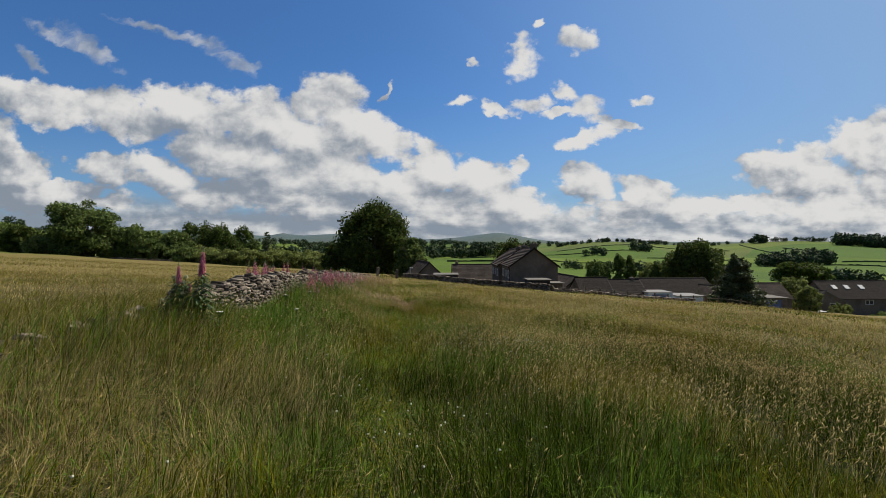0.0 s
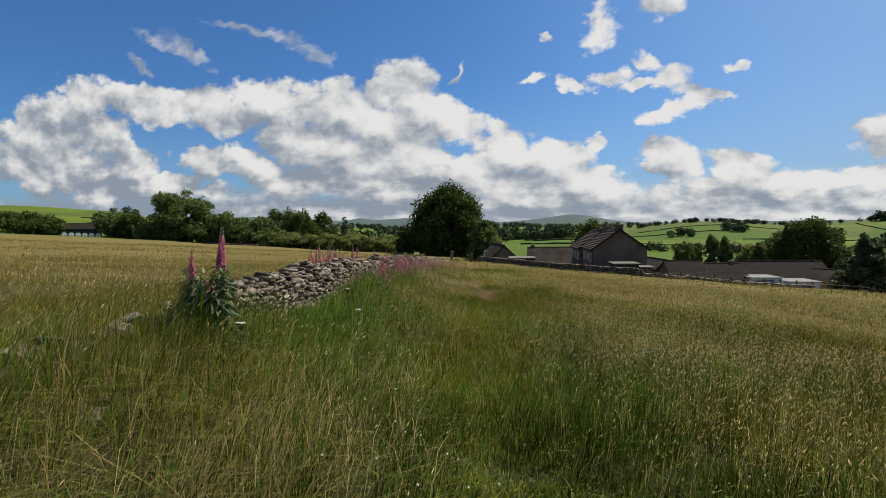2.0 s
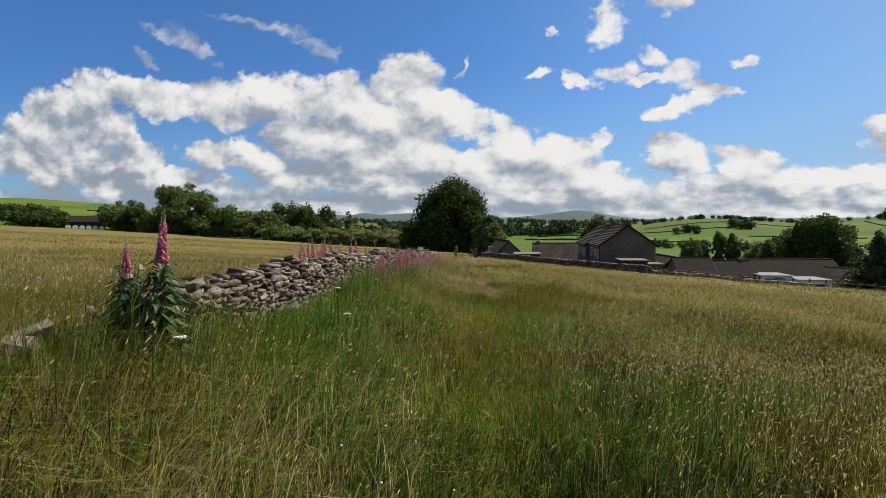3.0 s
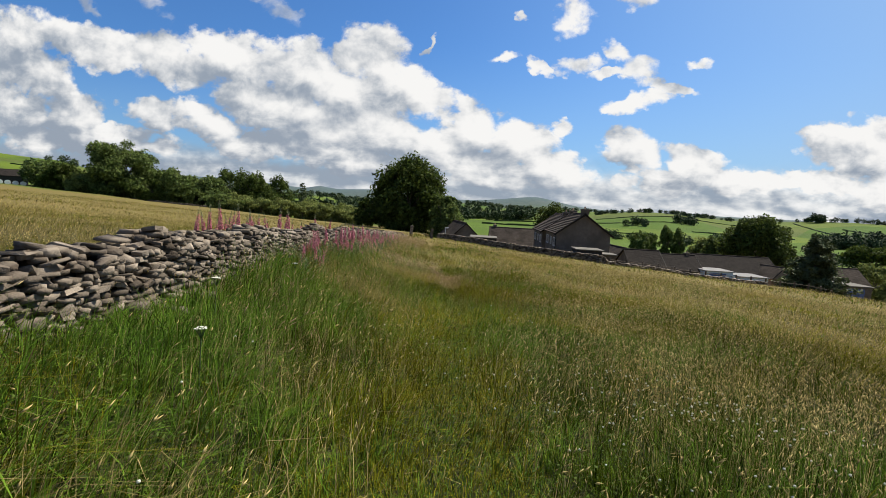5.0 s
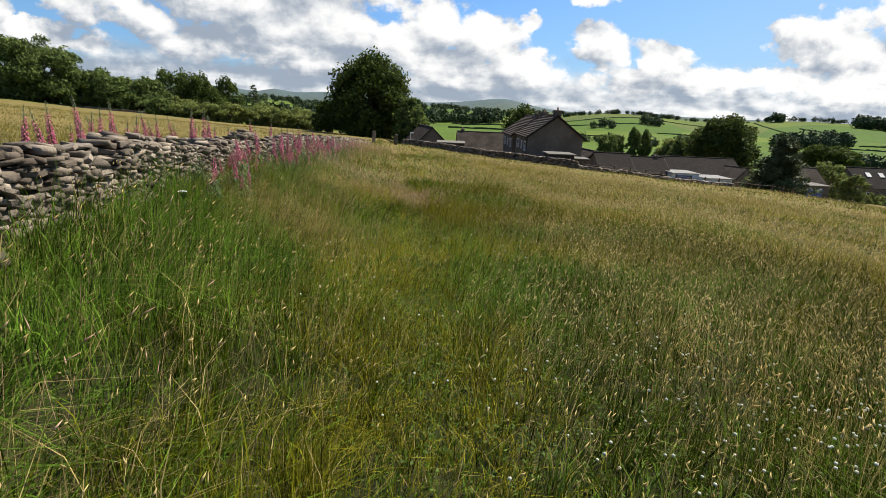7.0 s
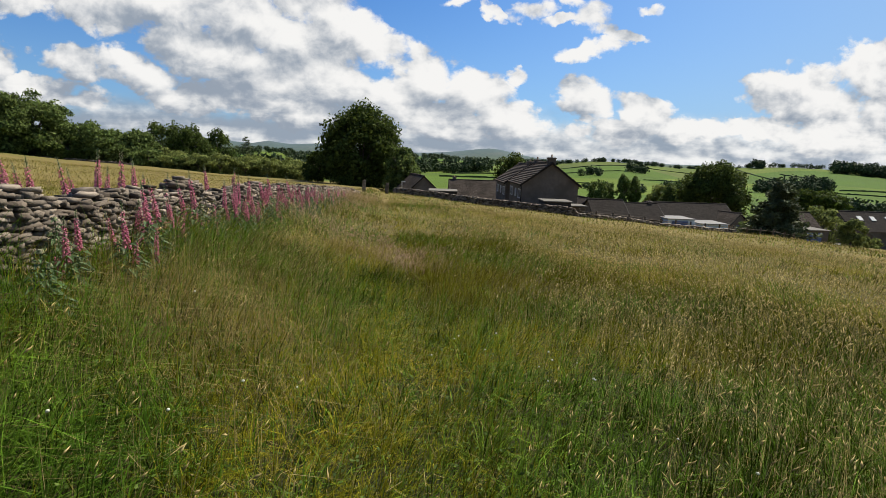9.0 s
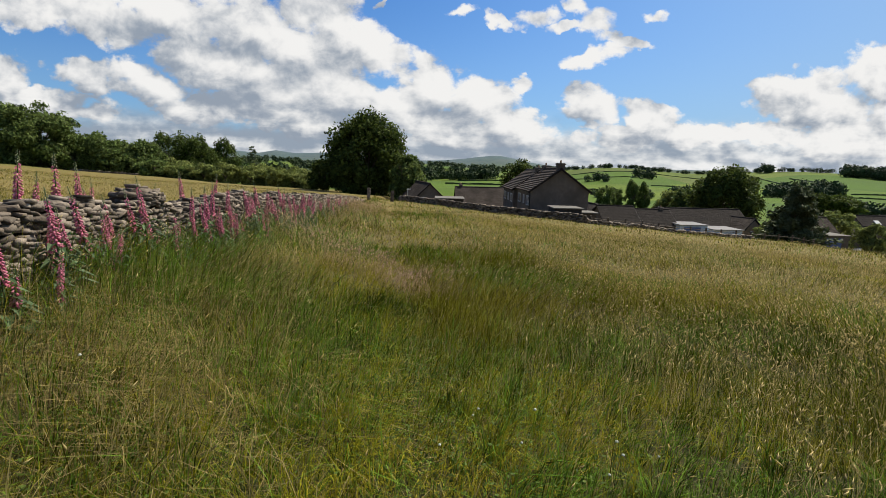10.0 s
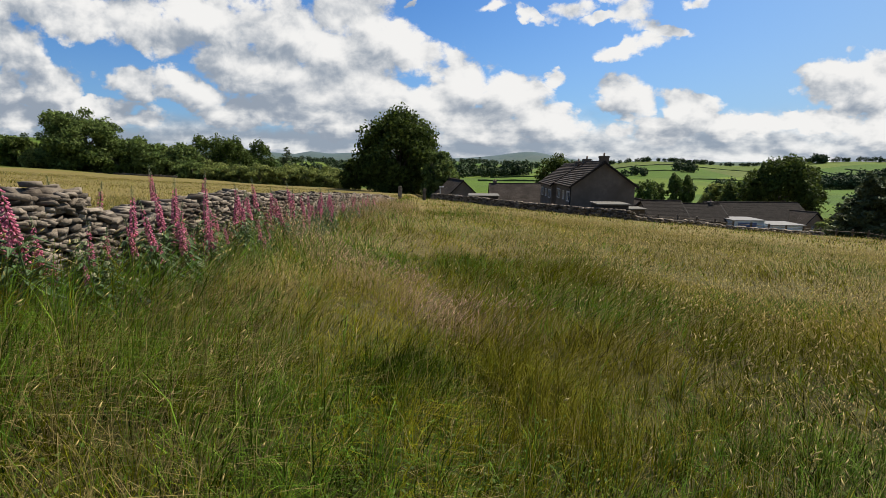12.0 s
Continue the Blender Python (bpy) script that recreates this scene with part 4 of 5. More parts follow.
# ---- dry-stone walls ----
def stone_shape(seed):
    """A flat, sharply broken stone of unit size: the hull of jittered corners."""
    rng = random.Random(seed)
    bm = bmesh.new()
    for x in (-0.5, 0.5):
        for y in (-0.5, 0.5):
            for z in (-0.5, 0.5):
                bm.verts.new((x * rng.uniform(0.6, 1.12), y * rng.uniform(0.6, 1.12), z * rng.uniform(0.55, 1.1)))
    for k in range(7):
        p = Vector((rng.uniform(-1, 1), rng.uniform(-1, 1), rng.uniform(-0.7, 0.7)))
        p /= max(abs(p.x), abs(p.y), abs(p.z) * 1.3)
        bm.verts.new(p * rng.uniform(0.40, 0.52))
    hull = bmesh.ops.convex_hull(bm, input=list(bm.verts))
    bmesh.ops.delete(bm, geom=list({g for g in hull["geom_interior"] + hull["geom_unused"] if isinstance(g, bmesh.types.BMVert)}), context="VERTS")
    bmesh.ops.triangulate(bm, faces=list(bm.faces))
    bmesh.ops.recalc_face_normals(bm, faces=list(bm.faces))
    me = bpy.data.meshes.new("stone")
    bm.to_mesh(me)
    bm.free()
    return me


SHAPES = [stone_shape(100 + k) for k in range(20)]
for me in SHAPES:
    me.materials.append(M_STONE)
SHAPE_DATA = []
for me in SHAPES:
    v = np.array([q.co for q in me.vertices])
    t = np.array([q.vertices for q in me.polygons])
    SHAPE_DATA.append((v, t))


def wall_top(y):
    cairn = 0.27 * math.exp(-((y - 15.95) / 0.38) ** 2)
    lump = 0.035 * math.sin(y * 2.3) + 0.03 * math.sin(y * 5.1 + 1)
    return float(np.interp(y, (5.9, 6.3, 6.8, 9.3, 11.5, 13.2, 14.6, 15.4, 16.9, 18.2, 19.6, 30, 44, 52, 62), (0.55, 0.82, 0.88, 0.84, 0.76, 0.60, 0.52, 0.42, 0.25, 0.36, 0.28, -0.42, -1.45, -2.3, -3.1))) + cairn + lump


def stones_along(y0, y1, side, rng, size=1.0):
    """Poses of the face stones between y0 and y1, course by course. side: +1 the face towards the path."""
    out = []
    low = min(zl(float(wall_x(y)), y) for y in (y0, (y0 + y1) / 2, y1)) - 0.15
    top = max(wall_top(y0 + (y1 - y0) * k / 40) for k in range(41))
    z = low
    while z < top + 0.058 * (y1 - y0):
        hc = rng.uniform(0.040, 0.092) * size
        y = y0 + rng.uniform(0, 0.2)
        while y < y1:
            ln = (0.07 + 0.20 * rng.random() ** 1.6) * size
            ym = y + ln / 2
            x = float(wall_x(ym))
            slant = -0.058 * (ym - y0)
            zz = z + slant + rng.uniform(-0.018, 0.018) + 0.03 * math.sin(ym * 1.7)
            ground = zl(x, ym)
            if ground - 0.12 < zz < wall_top(ym) - 0.03:
                f = (zz - ground) / 1.0
                off = side * (0.25 - 0.05 * f + rng.uniform(-0.035, 0.03))
                dep = rng.uniform(0.08, 0.16)
                h = hc * rng.uniform(0.7, 1.25)
                out.append((pose(x + off - side * dep / 2 + side * 0.06, ym, zz, rng.gauss(0, 13), rng.gauss(0, 12), rng.gauss(4, 16)) @ Matrix.Diagonal((dep, ln * 0.97, h * 0.97, 1))))
            y += ln
        z += hc * 0.97
    return out


def coping(y0, y1, rng, size=1.0):
    """Small packing along the crest, and broad flat slabs lying askew on it."""
    out = []
    y = y0
    while y < y1:
        ln = rng.uniform(0.08, 0.18) * size
        x, z = float(wall_x(y)), wall_top(y)
        for off in (-0.15, -0.03, 0.1):
            out.append(pose(x + off + rng.uniform(-0.06, 0.06), y + rng.uniform(0, 0.1), z + rng.uniform(-0.04, 0.02), rng.uniform(-12, 12), rng.uniform(-14, 14), rng.uniform(-40, 40))
                       @ Matrix.Diagonal((rng.uniform(0.1, 0.2), ln, rng.uniform(0.035, 0.07), 1)))
        y += ln * 0.9
    y = y0
    while y < y1:
        ln = rng.uniform(0.11, 0.24) * size
        if rng.random() < 0.72:
            x, z = float(wall_x(y + ln / 2)), wall_top(y + ln / 2)
            out.append(pose(x + rng.uniform(-0.05, 0.12), y + ln / 2, z + rng.uniform(0.02, 0.06), rng.gauss(-3, 7), rng.gauss(3, 8), rng.uniform(-28, 28))
                       @ Matrix.Diagonal((rng.uniform(0.12, 0.24), ln, rng.uniform(0.03, 0.055), 1)))
        y += ln * 0.9
    return out


def join_stones(name, poses, rng):
    V, T, n = [], [], 0
    for m in poses:
        v, t = SHAPE_DATA[rng.randrange(20)]
        a = np.array(m)
        V.append(v @ a[:3, :3].T + a[:3, 3])
        T.append(t + n)
        n += len(v)
    return mesh_of(name, np.concatenate(V), np.concatenate(T), M_STONES)


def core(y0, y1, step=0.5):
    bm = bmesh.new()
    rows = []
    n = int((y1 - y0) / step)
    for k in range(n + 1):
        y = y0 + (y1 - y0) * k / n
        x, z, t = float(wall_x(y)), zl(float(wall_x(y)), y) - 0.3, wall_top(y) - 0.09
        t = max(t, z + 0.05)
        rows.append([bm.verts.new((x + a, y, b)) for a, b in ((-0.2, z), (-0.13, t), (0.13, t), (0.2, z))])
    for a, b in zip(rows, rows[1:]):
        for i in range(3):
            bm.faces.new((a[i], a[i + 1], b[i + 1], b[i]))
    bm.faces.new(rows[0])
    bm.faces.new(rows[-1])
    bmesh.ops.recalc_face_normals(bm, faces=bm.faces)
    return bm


RW = random.Random(11)
wall = thing("field_wall", pose(0, 0, 0), "grey-brown dry-stone wall, tumbled at one end", "stone wall", kind="structure")
part("rubble_core", core(6.1, 62), M_DARK_CORE, wall)
far_poses = stones_along(11.6, 20, 1, RW, 0.62) + stones_along(20, 30, 1, RW, 0.85) + stones_along(30, 45, 1, RW, 1.9) + stones_along(45, 62, 1, RW, 2.6)
far_poses += coping(11.6, 30, RW, 0.65) + coping(30, 62, RW, 1.6) + stones_along(6.2, 20, -1, RW, 0.95)
# a heap of big stones on the wall's crest
for k in range(24):
    far_poses.append(pose(float(wall_x(15.95)) + RW.uniform(-0.15, 0.25), 15.95 + RW.uniform(-0.32, 0.32), wall_top(15.95) - 0.03 - 0.16 * RW.random(), RW.uniform(-10, 10), RW.uniform(-15, 15), RW.uniform(0, 180))
                     @ Matrix.Diagonal((RW.uniform(0.1, 0.2), RW.uniform(0.1, 0.2), RW.uniform(0.04, 0.08), 1)))
# stones slipped to the foot of the wall
for k in range(60):
    y = RW.uniform(6.2, 26)
    x = float(wall_x(y)) + RW.uniform(0.3, 0.62)
    far_poses.append(pose(x, y, zl(x, y) + RW.uniform(0.0, 0.1), RW.uniform(-20, 20), RW.uniform(-20, 20), RW.uniform(0, 180)) @ Matrix.Diagonal((RW.uniform(0.1, 0.22), RW.uniform(0.1, 0.2), RW.uniform(0.05, 0.09), 1)))
tagged(mesh_part("stones", join_stones("stones", far_poses, RW), wall), kind="stuff")

# boundary walls round the meadow, seen from afar
def far_wall(name, xs, label, h, size, seed):
    rng = random.Random(seed)
    poses = []
    x = xs[0]
    while x < xs[1]:
        y = float(edge_y(x))
        x2 = x + 0.5
        slope = math.degrees(math.atan2(float(edge_y(x2)) - y, 0.5))
        z = zl(x, y)
        dx = size * math.cos(radians(slope)) * 0.85
        for k in range(int(h / 0.13) + 1):
            poses.append(pose(x + rng.uniform(-0.1, 0.1), y + rng.uniform(-0.08, 0.08), z + 0.13 * k + rng.uniform(-0.04, 0.04), rng.uniform(-6, 6), rng.uniform(-6, 6), slope + rng.uniform(-6, 6))
                         @ Matrix.Diagonal((size * rng.uniform(0.7, 1.3), 0.4, 0.15, 1)))
        x += max(dx, 0.12)
    return tagged(new(name, join_stones(name, poses, rng)), label, "stone wall", kind="structure")


far_wall("wall_gardens", (-6.0, 12.0), "shaded dry-stone wall between meadow and gardens", 0.7, 0.32, 3)
far_wall("wall_lower", (12.2, 30.0), "low rough stone wall along the meadow's lower edge", 0.35, 0.4, 4)
far_wall("wall_upper", (-160.0, -62.0), "low pale stone wall along the far meadow edge", 0.4, 0.9, 6)
fence = thing("fence", pose(0, 0, 0), "dark post and rail fence along the meadow edge", "fence")
for k in range(16):
    x = 12.6 + 1.75 * k
    y = float(edge_y(x)) + 0.55
    part("post", box(x - 0.06, x + 0.06, y - 0.06, y + 0.06, zl(x, y) - 0.3, zl(x, y) + 0.72, bevel=0.01), M_TIMBER, fence)
    if k < 15:
        x2 = x + 1.75
        y2 = float(edge_y(x2)) + 0.55
        for zz in (0.5,):
            bm = bmesh.new()
            tube(bm, (x, y - 0.09, zl(x, y) + zz), (x2, y2 - 0.09, zl(x2, y2) + zz), 0.025, 0.025, 4)
            part("rail", bm, M_TIMBER, fence)
gp = box(-0.16, 0.16, -0.14, 0.14, -0.3, 1.25, bevel=0.05)
for v in gp.verts:
    v.co += Vector((R0.uniform(-0.03, 0.03), R0.uniform(-0.03, 0.03), 0))
me = bpy.data.meshes.new("gatepost")
gp.to_mesh(me)
me.materials.append(M_STONE)
for x, y in ((-8.2, 57.5), (-6.4, 63.5)):
    g = tagged(new("gatepost", me), "upright weathered stone gatepost at the wall's end", "gatepost", "gateposts")
    g.matrix_world = pose(x, y, zl(x, y), 2, 3, 20)


# ---- foxgloves ----
def foxglove(seed, height, stems, bushy, low=0.5):
    rng = random.Random(seed)
    f = thing("foxglove", pose(0, 0, 0), "tall pink foxglove in flower against the stone wall", "flower", "foxgloves")
    leaves = bmesh.new()
    for s in range(stems):
        h = height * (1.0 if s == 0 else rng.uniform(0.6, 0.95))
        lean = Vector((rng.uniform(-0.1, 0.1), rng.uniform(-0.1, 0.1), 0))
        root = Vector((rng.uniform(-0.12, 0.12), rng.uniform(-0.12, 0.12), 0)) if s else Vector()
        pts = [root + lean * h * (k / 10) ** 1.5 + Vector((0, 0, h * k / 10)) for k in range(11)]
        bm = bmesh.new()
        bent_tube(bm, pts, 0.009, 0.003)
        part("stem", bm, M_FOXLEAF, f)
        bells, buds = bmesh.new(), bmesh.new()
        lo = low + rng.uniform(0, 0.08)
        n = int(84 * h)
        for k in range(n):
            fr = lo + (1 - lo) * k / n
            i = min(9, int(fr * 10))
            c = pts[i].lerp(pts[i + 1], fr * 10 - i)
            a = k * 2.4 + rng.uniform(-0.4, 0.4)
            if fr < lo + (1 - lo) * 0.78 and low < 0.9:
                if height < 1.2 and rng.random() < 0.15:
                    continue
                ln = (0.042 if height > 1.2 else 0.034) * (1.12 - 0.95 * (fr - lo) / (1 - lo))
                d = Vector((math.cos(a), math.sin(a), -0.75)).normalized()
                q = Vector((0, 0, 1)).rotation_difference(d).to_matrix().to_4x4()
                base = c + Vector((math.cos(a), math.sin(a), 0)) * 0.012
                bmesh.ops.create_cone(bells, cap_ends=False, segments=6, radius1=0.006, radius2=ln * 0.36, depth=ln, matrix=Matrix.Translation(base + d * ln / 2) @ q)
            else:
                r = 0.013 * (1.2 - (fr - lo) / (1 - lo))
                bmesh.ops.create_cone(buds, cap_ends=True, segments=5, radius1=r, radius2=r * 0.35, depth=r * 2.2, matrix=Matrix.Translation(c + Vector((math.cos(a), math.sin(a), -0.3)) * 0.014))
        if low < 0.9:
            part("flower_spike", bells, M_PINK, f, "hanging magenta-pink bells")
        part("bud_tip", buds, M_BUD, f, "greenish closed buds at the tip")
        for k in range(bushy):
            fr = 0.03 + (low + 0.03) * (k / bushy)
            i = min(9, int(fr * 10))
            c = pts[i].lerp(pts[i + 1], fr * 10 - i)
            a = k * 2.4 + rng.random()
            ln = 0.28 * (1.1 - fr * 0.9) * rng.uniform(0.8, 1.2)
            w = ln * 0.17
            d, sd2 = Vector((math.cos(a), math.sin(a), 0)), Vector((-math.sin(a), math.cos(a), 0))
            q = [c, c + d * ln * 0.45 + sd2 * w + Vector((0, 0, ln * 0.28)), c + d * ln * 0.45 + Vector((0, 0, ln * 0.20)), c + d * ln * 0.45 - sd2 * w + Vector((0, 0, ln * 0.28)), c + d * ln + Vector((0, 0, -ln * 0.05))]
            vs = [leaves.verts.new(p) for p in q]
            for t in ((0, 2, 1), (0, 3, 2), (1, 2, 4), (2, 3, 4)):
                leaves.faces.new([vs[j] for j in t])
    part("leaf_rosette", leaves, M_FOXLEAF, f, "dark green lance-shaped leaves")
    return f


FOX = [foxglove(1, 1.15, 1, 34), foxglove(2, 1.05, 2, 30), foxglove(3, 0.95, 3, 26), foxglove(4, 0.8, 1, 40), foxglove(5, 1.36, 1, 130, 0.62), foxglove(6, 0.7, 3, 46, 0.96)]
RF = random.Random(21)
used = set()


def plant(kind, x, y, z, s, rz):
    m = scaled(x, y, z, s, rz)
    if kind in used:
        return copy_thing(FOX[kind], m)
    used.add(kind)
    FOX[kind].matrix_world = m
    return FOX[kind]


plant(4, -2.96, 5.57, zl(-2.96, 5.57), (1.53 - zl(-2.96, 5.57)) / 1.36, 0)
plant(5, -3.2, 5.6, zl(-3.2, 5.6) - 0.02, 1, 0)
for x, y, tip, kind in ((-3.23, 5.61, 1.53, 4), (-3.14, 5.68, 1.25, 4), (-3.30, 5.68, 1.15, 5), (-3.08, 5.56, 1.1, 5), (-3.2, 5.8, 1.0, 5)):
    z = zl(x, y)
    plant(kind, x, y, z, (tip - z) / (1.36 if kind == 4 else 0.7), RF.uniform(0, 360))
TALL = (1.15, 1.05, 0.95, 0.8)


def plant_to(kind, x, y, tip, low=0.0):
    """A foxglove whose tip reaches the given height."""
    z = zl(x, y) - 0.02 + low
    return plant(kind, x, y, z, max(0.5, (tip - z) / TALL[kind]), RF.uniform(0, 360))


for k, y in ((0, 24.0), (1, 24.6), (2, 23.6), (3, 22.9)):
    x = float(wall_x(y)) + 0.6
    plant(k, x, y, zl(x, y), 1, 30)
# behind the wall, over its crest
for y, tip, k in ((10.85, 1.12, 0), (11.2, 1.16, 0), (11.6, 1.06, 1), (11.9, 1.1, 0), (12.4, 0.96, 1), (11.1, 1.08, 0), (11.35, 0.95, 1), (11.5, 0.93, 0), (11.75, 1.21, 0), (12.0, 1.0, 1), (12.15, 1.16, 0), (12.25, 0.9, 1), (13.5, 1.05, 0), (13.8, 0.97, 0), (14.35, 0.95, 1), (14.5, 0.82, 0), (14.65, 1.06, 0),
                  (15.3, 1.04, 1), (15.7, 0.94, 0), (12.9, 0.98, 0), (13.2, 0.86, 1), (13.65, 0.9, 0), (15.0, 0.84, 0), (15.9, 0.74, 0), (16.2, 0.66, 1), (16.8, 0.7, 0), (17.3, 0.62, 1), (18.6, 0.8, 0), (19.7, 0.72, 0)):
    plant_to(k, float(wall_x(y)) - RF.uniform(0.5, 0.7), y, tip)
# along its foot, the tallest first
for y, tip, k in ((12.4, 0.62, 0), (13.2, 0.5, 1), (13.9, 0.6, 0), (14.2, 0.75, 1), (14.5, 0.5, 2), (14.8, 0.62, 1), (15.2, 0.81, 0), (15.4, 0.45, 1), (15.5, 0.28, 3), (15.8, 0.38, 1), (16.1, 0.27, 2), (16.4, 0.62, 0), (16.85, 0.64, 0), (17.0, 0.42, 1), (17.15, 0.68, 0), (17.5, 0.40, 1), (18.0, 0.63, 0), (18.3, 0.3, 2), (18.6, 0.47, 0),
                  (19.0, 0.4, 1), (19.4, 0.54, 0), (19.7, 0.4, 1), (20.0, 0.60, 0), (20.6, 0.4, 2), (21.3, 0.38, 1), (21.8, 0.46, 0), (22.4, 0.25, 1), (23.0, 0.2, 0), (24.0, 0.1, 1), (24.9, 0.1, 0)):
    plant_to(k, float(wall_x(y)) + RF.uniform(0.35, 0.55), y, tip)
y = 11.7
while y < 34:
    k = RF.choice((0, 1, 2, 3, 5, 5, 1))
    x = float(wall_x(y)) + RF.uniform(0.34, 0.8)
    plant(k, x, y, zl(x, y) - 0.02, RF.uniform(0.55, 0.95), RF.uniform(0, 360))
    y += RF.uniform(0.25, 0.7) if y < 15 else RF.uniform(0.08, 0.24) if y < 24 else RF.uniform(0.3, 0.9)


# ---- meadow grass ----
RG = np.random.default_rng(77)


def patch(x, y, seed, scale):
    g = np.random.default_rng(seed)
    s = 0
    for k in range(7):
        a, f, p = g.uniform(0, 6.283), scale * g.uniform(0.5, 1.8), g.uniform(0, 6.283)
        s = s + np.sin((x * np.cos(a) + y * np.sin(a)) * f + p)
    return s / 4.0


def track_x(y):
    return np.interp(y, (0, 6, 10, 15, 18, 22, 30, 62), (-0.15, -0.75, -0.9, -1.1, -1.6, -2.2, -3.1, -6.6))


def away(x, y):
    """Plan distance from the stretch that is walked."""
    yy = np.clip(y, 0, 12.3)
    return np.hypot(x - np.interp(yy, (0, 2.5, 12.3), (0, -0.54, -1.1)), y - yy)


def scatter(n, x0, x1, y0, y1, d0, d1):
    x, y = RG.uniform(x0, x1, n), RG.uniform(y0, y1, n)
    d = away(x, y)
    keep = (d >= d0) & (d < d1) & (y > 0.6 * np.abs(np.minimum(x + 0.3, 0)) + 0.3) & (y > 0.92 * x - 0.6) & (y < edge_y(x) - 0.3) & (np.abs(x - wall_x(y)) > np.where(y > 6.1, 0.30, 0.0))
    return x[keep], y[keep]


WIND = 0.9


def lodge(x, y):
    """The way the grass lies over, which wanders from tuft to tuft."""
    return WIND + 1.7 * patch(x, y, 21, 0.8) + 0.9 * patch(x, y, 22, 3.2)


def blades(x, y, h, w, lean, out=None):
    """Bent blades: five corners and three faces each."""
    n = len(x)
    a = RG.uniform(0, 6.283, n)
    b = lodge(x, y) + RG.normal(0, 0.75, n) if out is None else np.where(RG.random(n) < 0.55, lodge(x, y) + RG.normal(0, 0.7, n), out + RG.normal(0, 0.5, n))
    z = land(x, y) - 0.02
    dx, dy = np.cos(b) * lean * h, np.sin(b) * lean * h
    px, py = np.cos(a) * w / 2, np.sin(a) * w / 2
    up = h * np.sqrt(np.clip(1 - (lean * 0.7) ** 2, 0.1, 1))
    V = np.empty((n, 5, 3))
    V[:, 0] = np.stack((x - px, y - py, z), 1)
    V[:, 1] = np.stack((x + px, y + py, z), 1)
    V[:, 2] = np.stack((x - px * 0.8 + dx * 0.28, y - py * 0.8 + dy * 0.28, z + up * 0.6), 1)
    V[:, 3] = np.stack((x + px * 0.8 + dx * 0.28, y + py * 0.8 + dy * 0.28, z + up * 0.6), 1)
    V[:, 4] = np.stack((x + dx, y + dy, z + up * (1 - 0.75 * np.clip(lean - 0.45, 0, 0.8))), 1)
    k = np.arange(n)[:, None] * 5
    return V.reshape(-1, 3), np.concatenate((k + (0, 1, 3), k + (0, 3, 2), k + (2, 3, 4)))


def spears(x, y, h, w, lean, faces=1, out=None):
    """Cheaper blades for farther off: one or two faces each."""
    n = len(x)
    a = RG.uniform(0, 6.283, n)
    b = lodge(x, y) + RG.normal(0, 0.75, n) if out is None else np.where(RG.random(n) < 0.55, lodge(x, y) + RG.normal(0, 0.7, n), out + RG.normal(0, 0.5, n))
    z = land(x, y) - 0.02
    dx, dy = np.cos(b) * lean * h, np.sin(b) * lean * h
    px, py = np.cos(a) * w / 2, np.sin(a) * w / 2
    up = h * np.sqrt(np.clip(1 - (lean * 0.7) ** 2, 0.1, 1))
    tip = np.stack((x + dx, y + dy, z + up), 1)
    if faces == 1:
        V = np.stack((np.stack((x - px, y - py, z), 1), np.stack((x + px, y + py, z), 1), tip), 1)
        return V.reshape(-1, 3), np.arange(n * 3).reshape(-1, 3)
    m = np.stack((x + dx * 0.25, y + dy * 0.25, z + up * 0.5), 1)
    o = np.stack((px, py, np.zeros(n)), 1)
    V = np.stack((np.stack((x, y, z), 1), m + o, m - o, tip), 1)
    k = np.arange(n)[:, None] * 4
    return V.reshape(-1, 3), np.concatenate((k + (0, 1, 2), k + (2, 1, 3)))


def heads(x, y, h, w, ln, lean):
    """A thin stalk and a spindle of seed on it: one joined outline each."""
    n = len(x)
    a = RG.uniform(0, 6.283, n)
    b = 0.6 * WIND + 0.5 * patch(x, y, 21, 0.8) + RG.normal(0, 0.9, n)
    z = land(x, y)
    top = np.stack((x + np.cos(b) * lean * h, y + np.sin(b) * lean * h, z + h), 1)
    foot = np.stack((x, y, z), 1)
    dirn = np.stack((np.cos(b) * (lean * 1.8 + 0.3), np.sin(b) * (lean * 1.8 + 0.3), np.ones(n) * 0.7), 1)
    dirn /= np.linalg.norm(dirn, axis=1, keepdims=True)
    s = np.stack((np.cos(a), np.sin(a), np.zeros(n)), 1)
    s2 = np.cross(dirn, s)
    w, ln = w[:, None], ln[:, None]
    mid = top + dirn * ln * 0.4
    V = np.stack((foot - s * 0.0012, foot + s * 0.0012, top, mid + s * w, mid - s * w, mid + s2 * w, mid - s2 * w, top + dirn * ln), 1)
    k = np.arange(n)[:, None] * 8
    T = np.concatenate((k + (0, 1, 2), k + (2, 3, 5), k + (2, 5, 4), k + (2, 4, 6), k + (2, 6, 3), k + (7, 5, 3), k + (7, 4, 5), k + (7, 6, 4), k + (7, 3, 6)))
    return V.reshape(-1, 3), T


def stuff(name, vt, mat, label):
    tagged(new(name, mesh_of(name, vt[0], vt[1], mat)), label, "grass", kind="stuff")


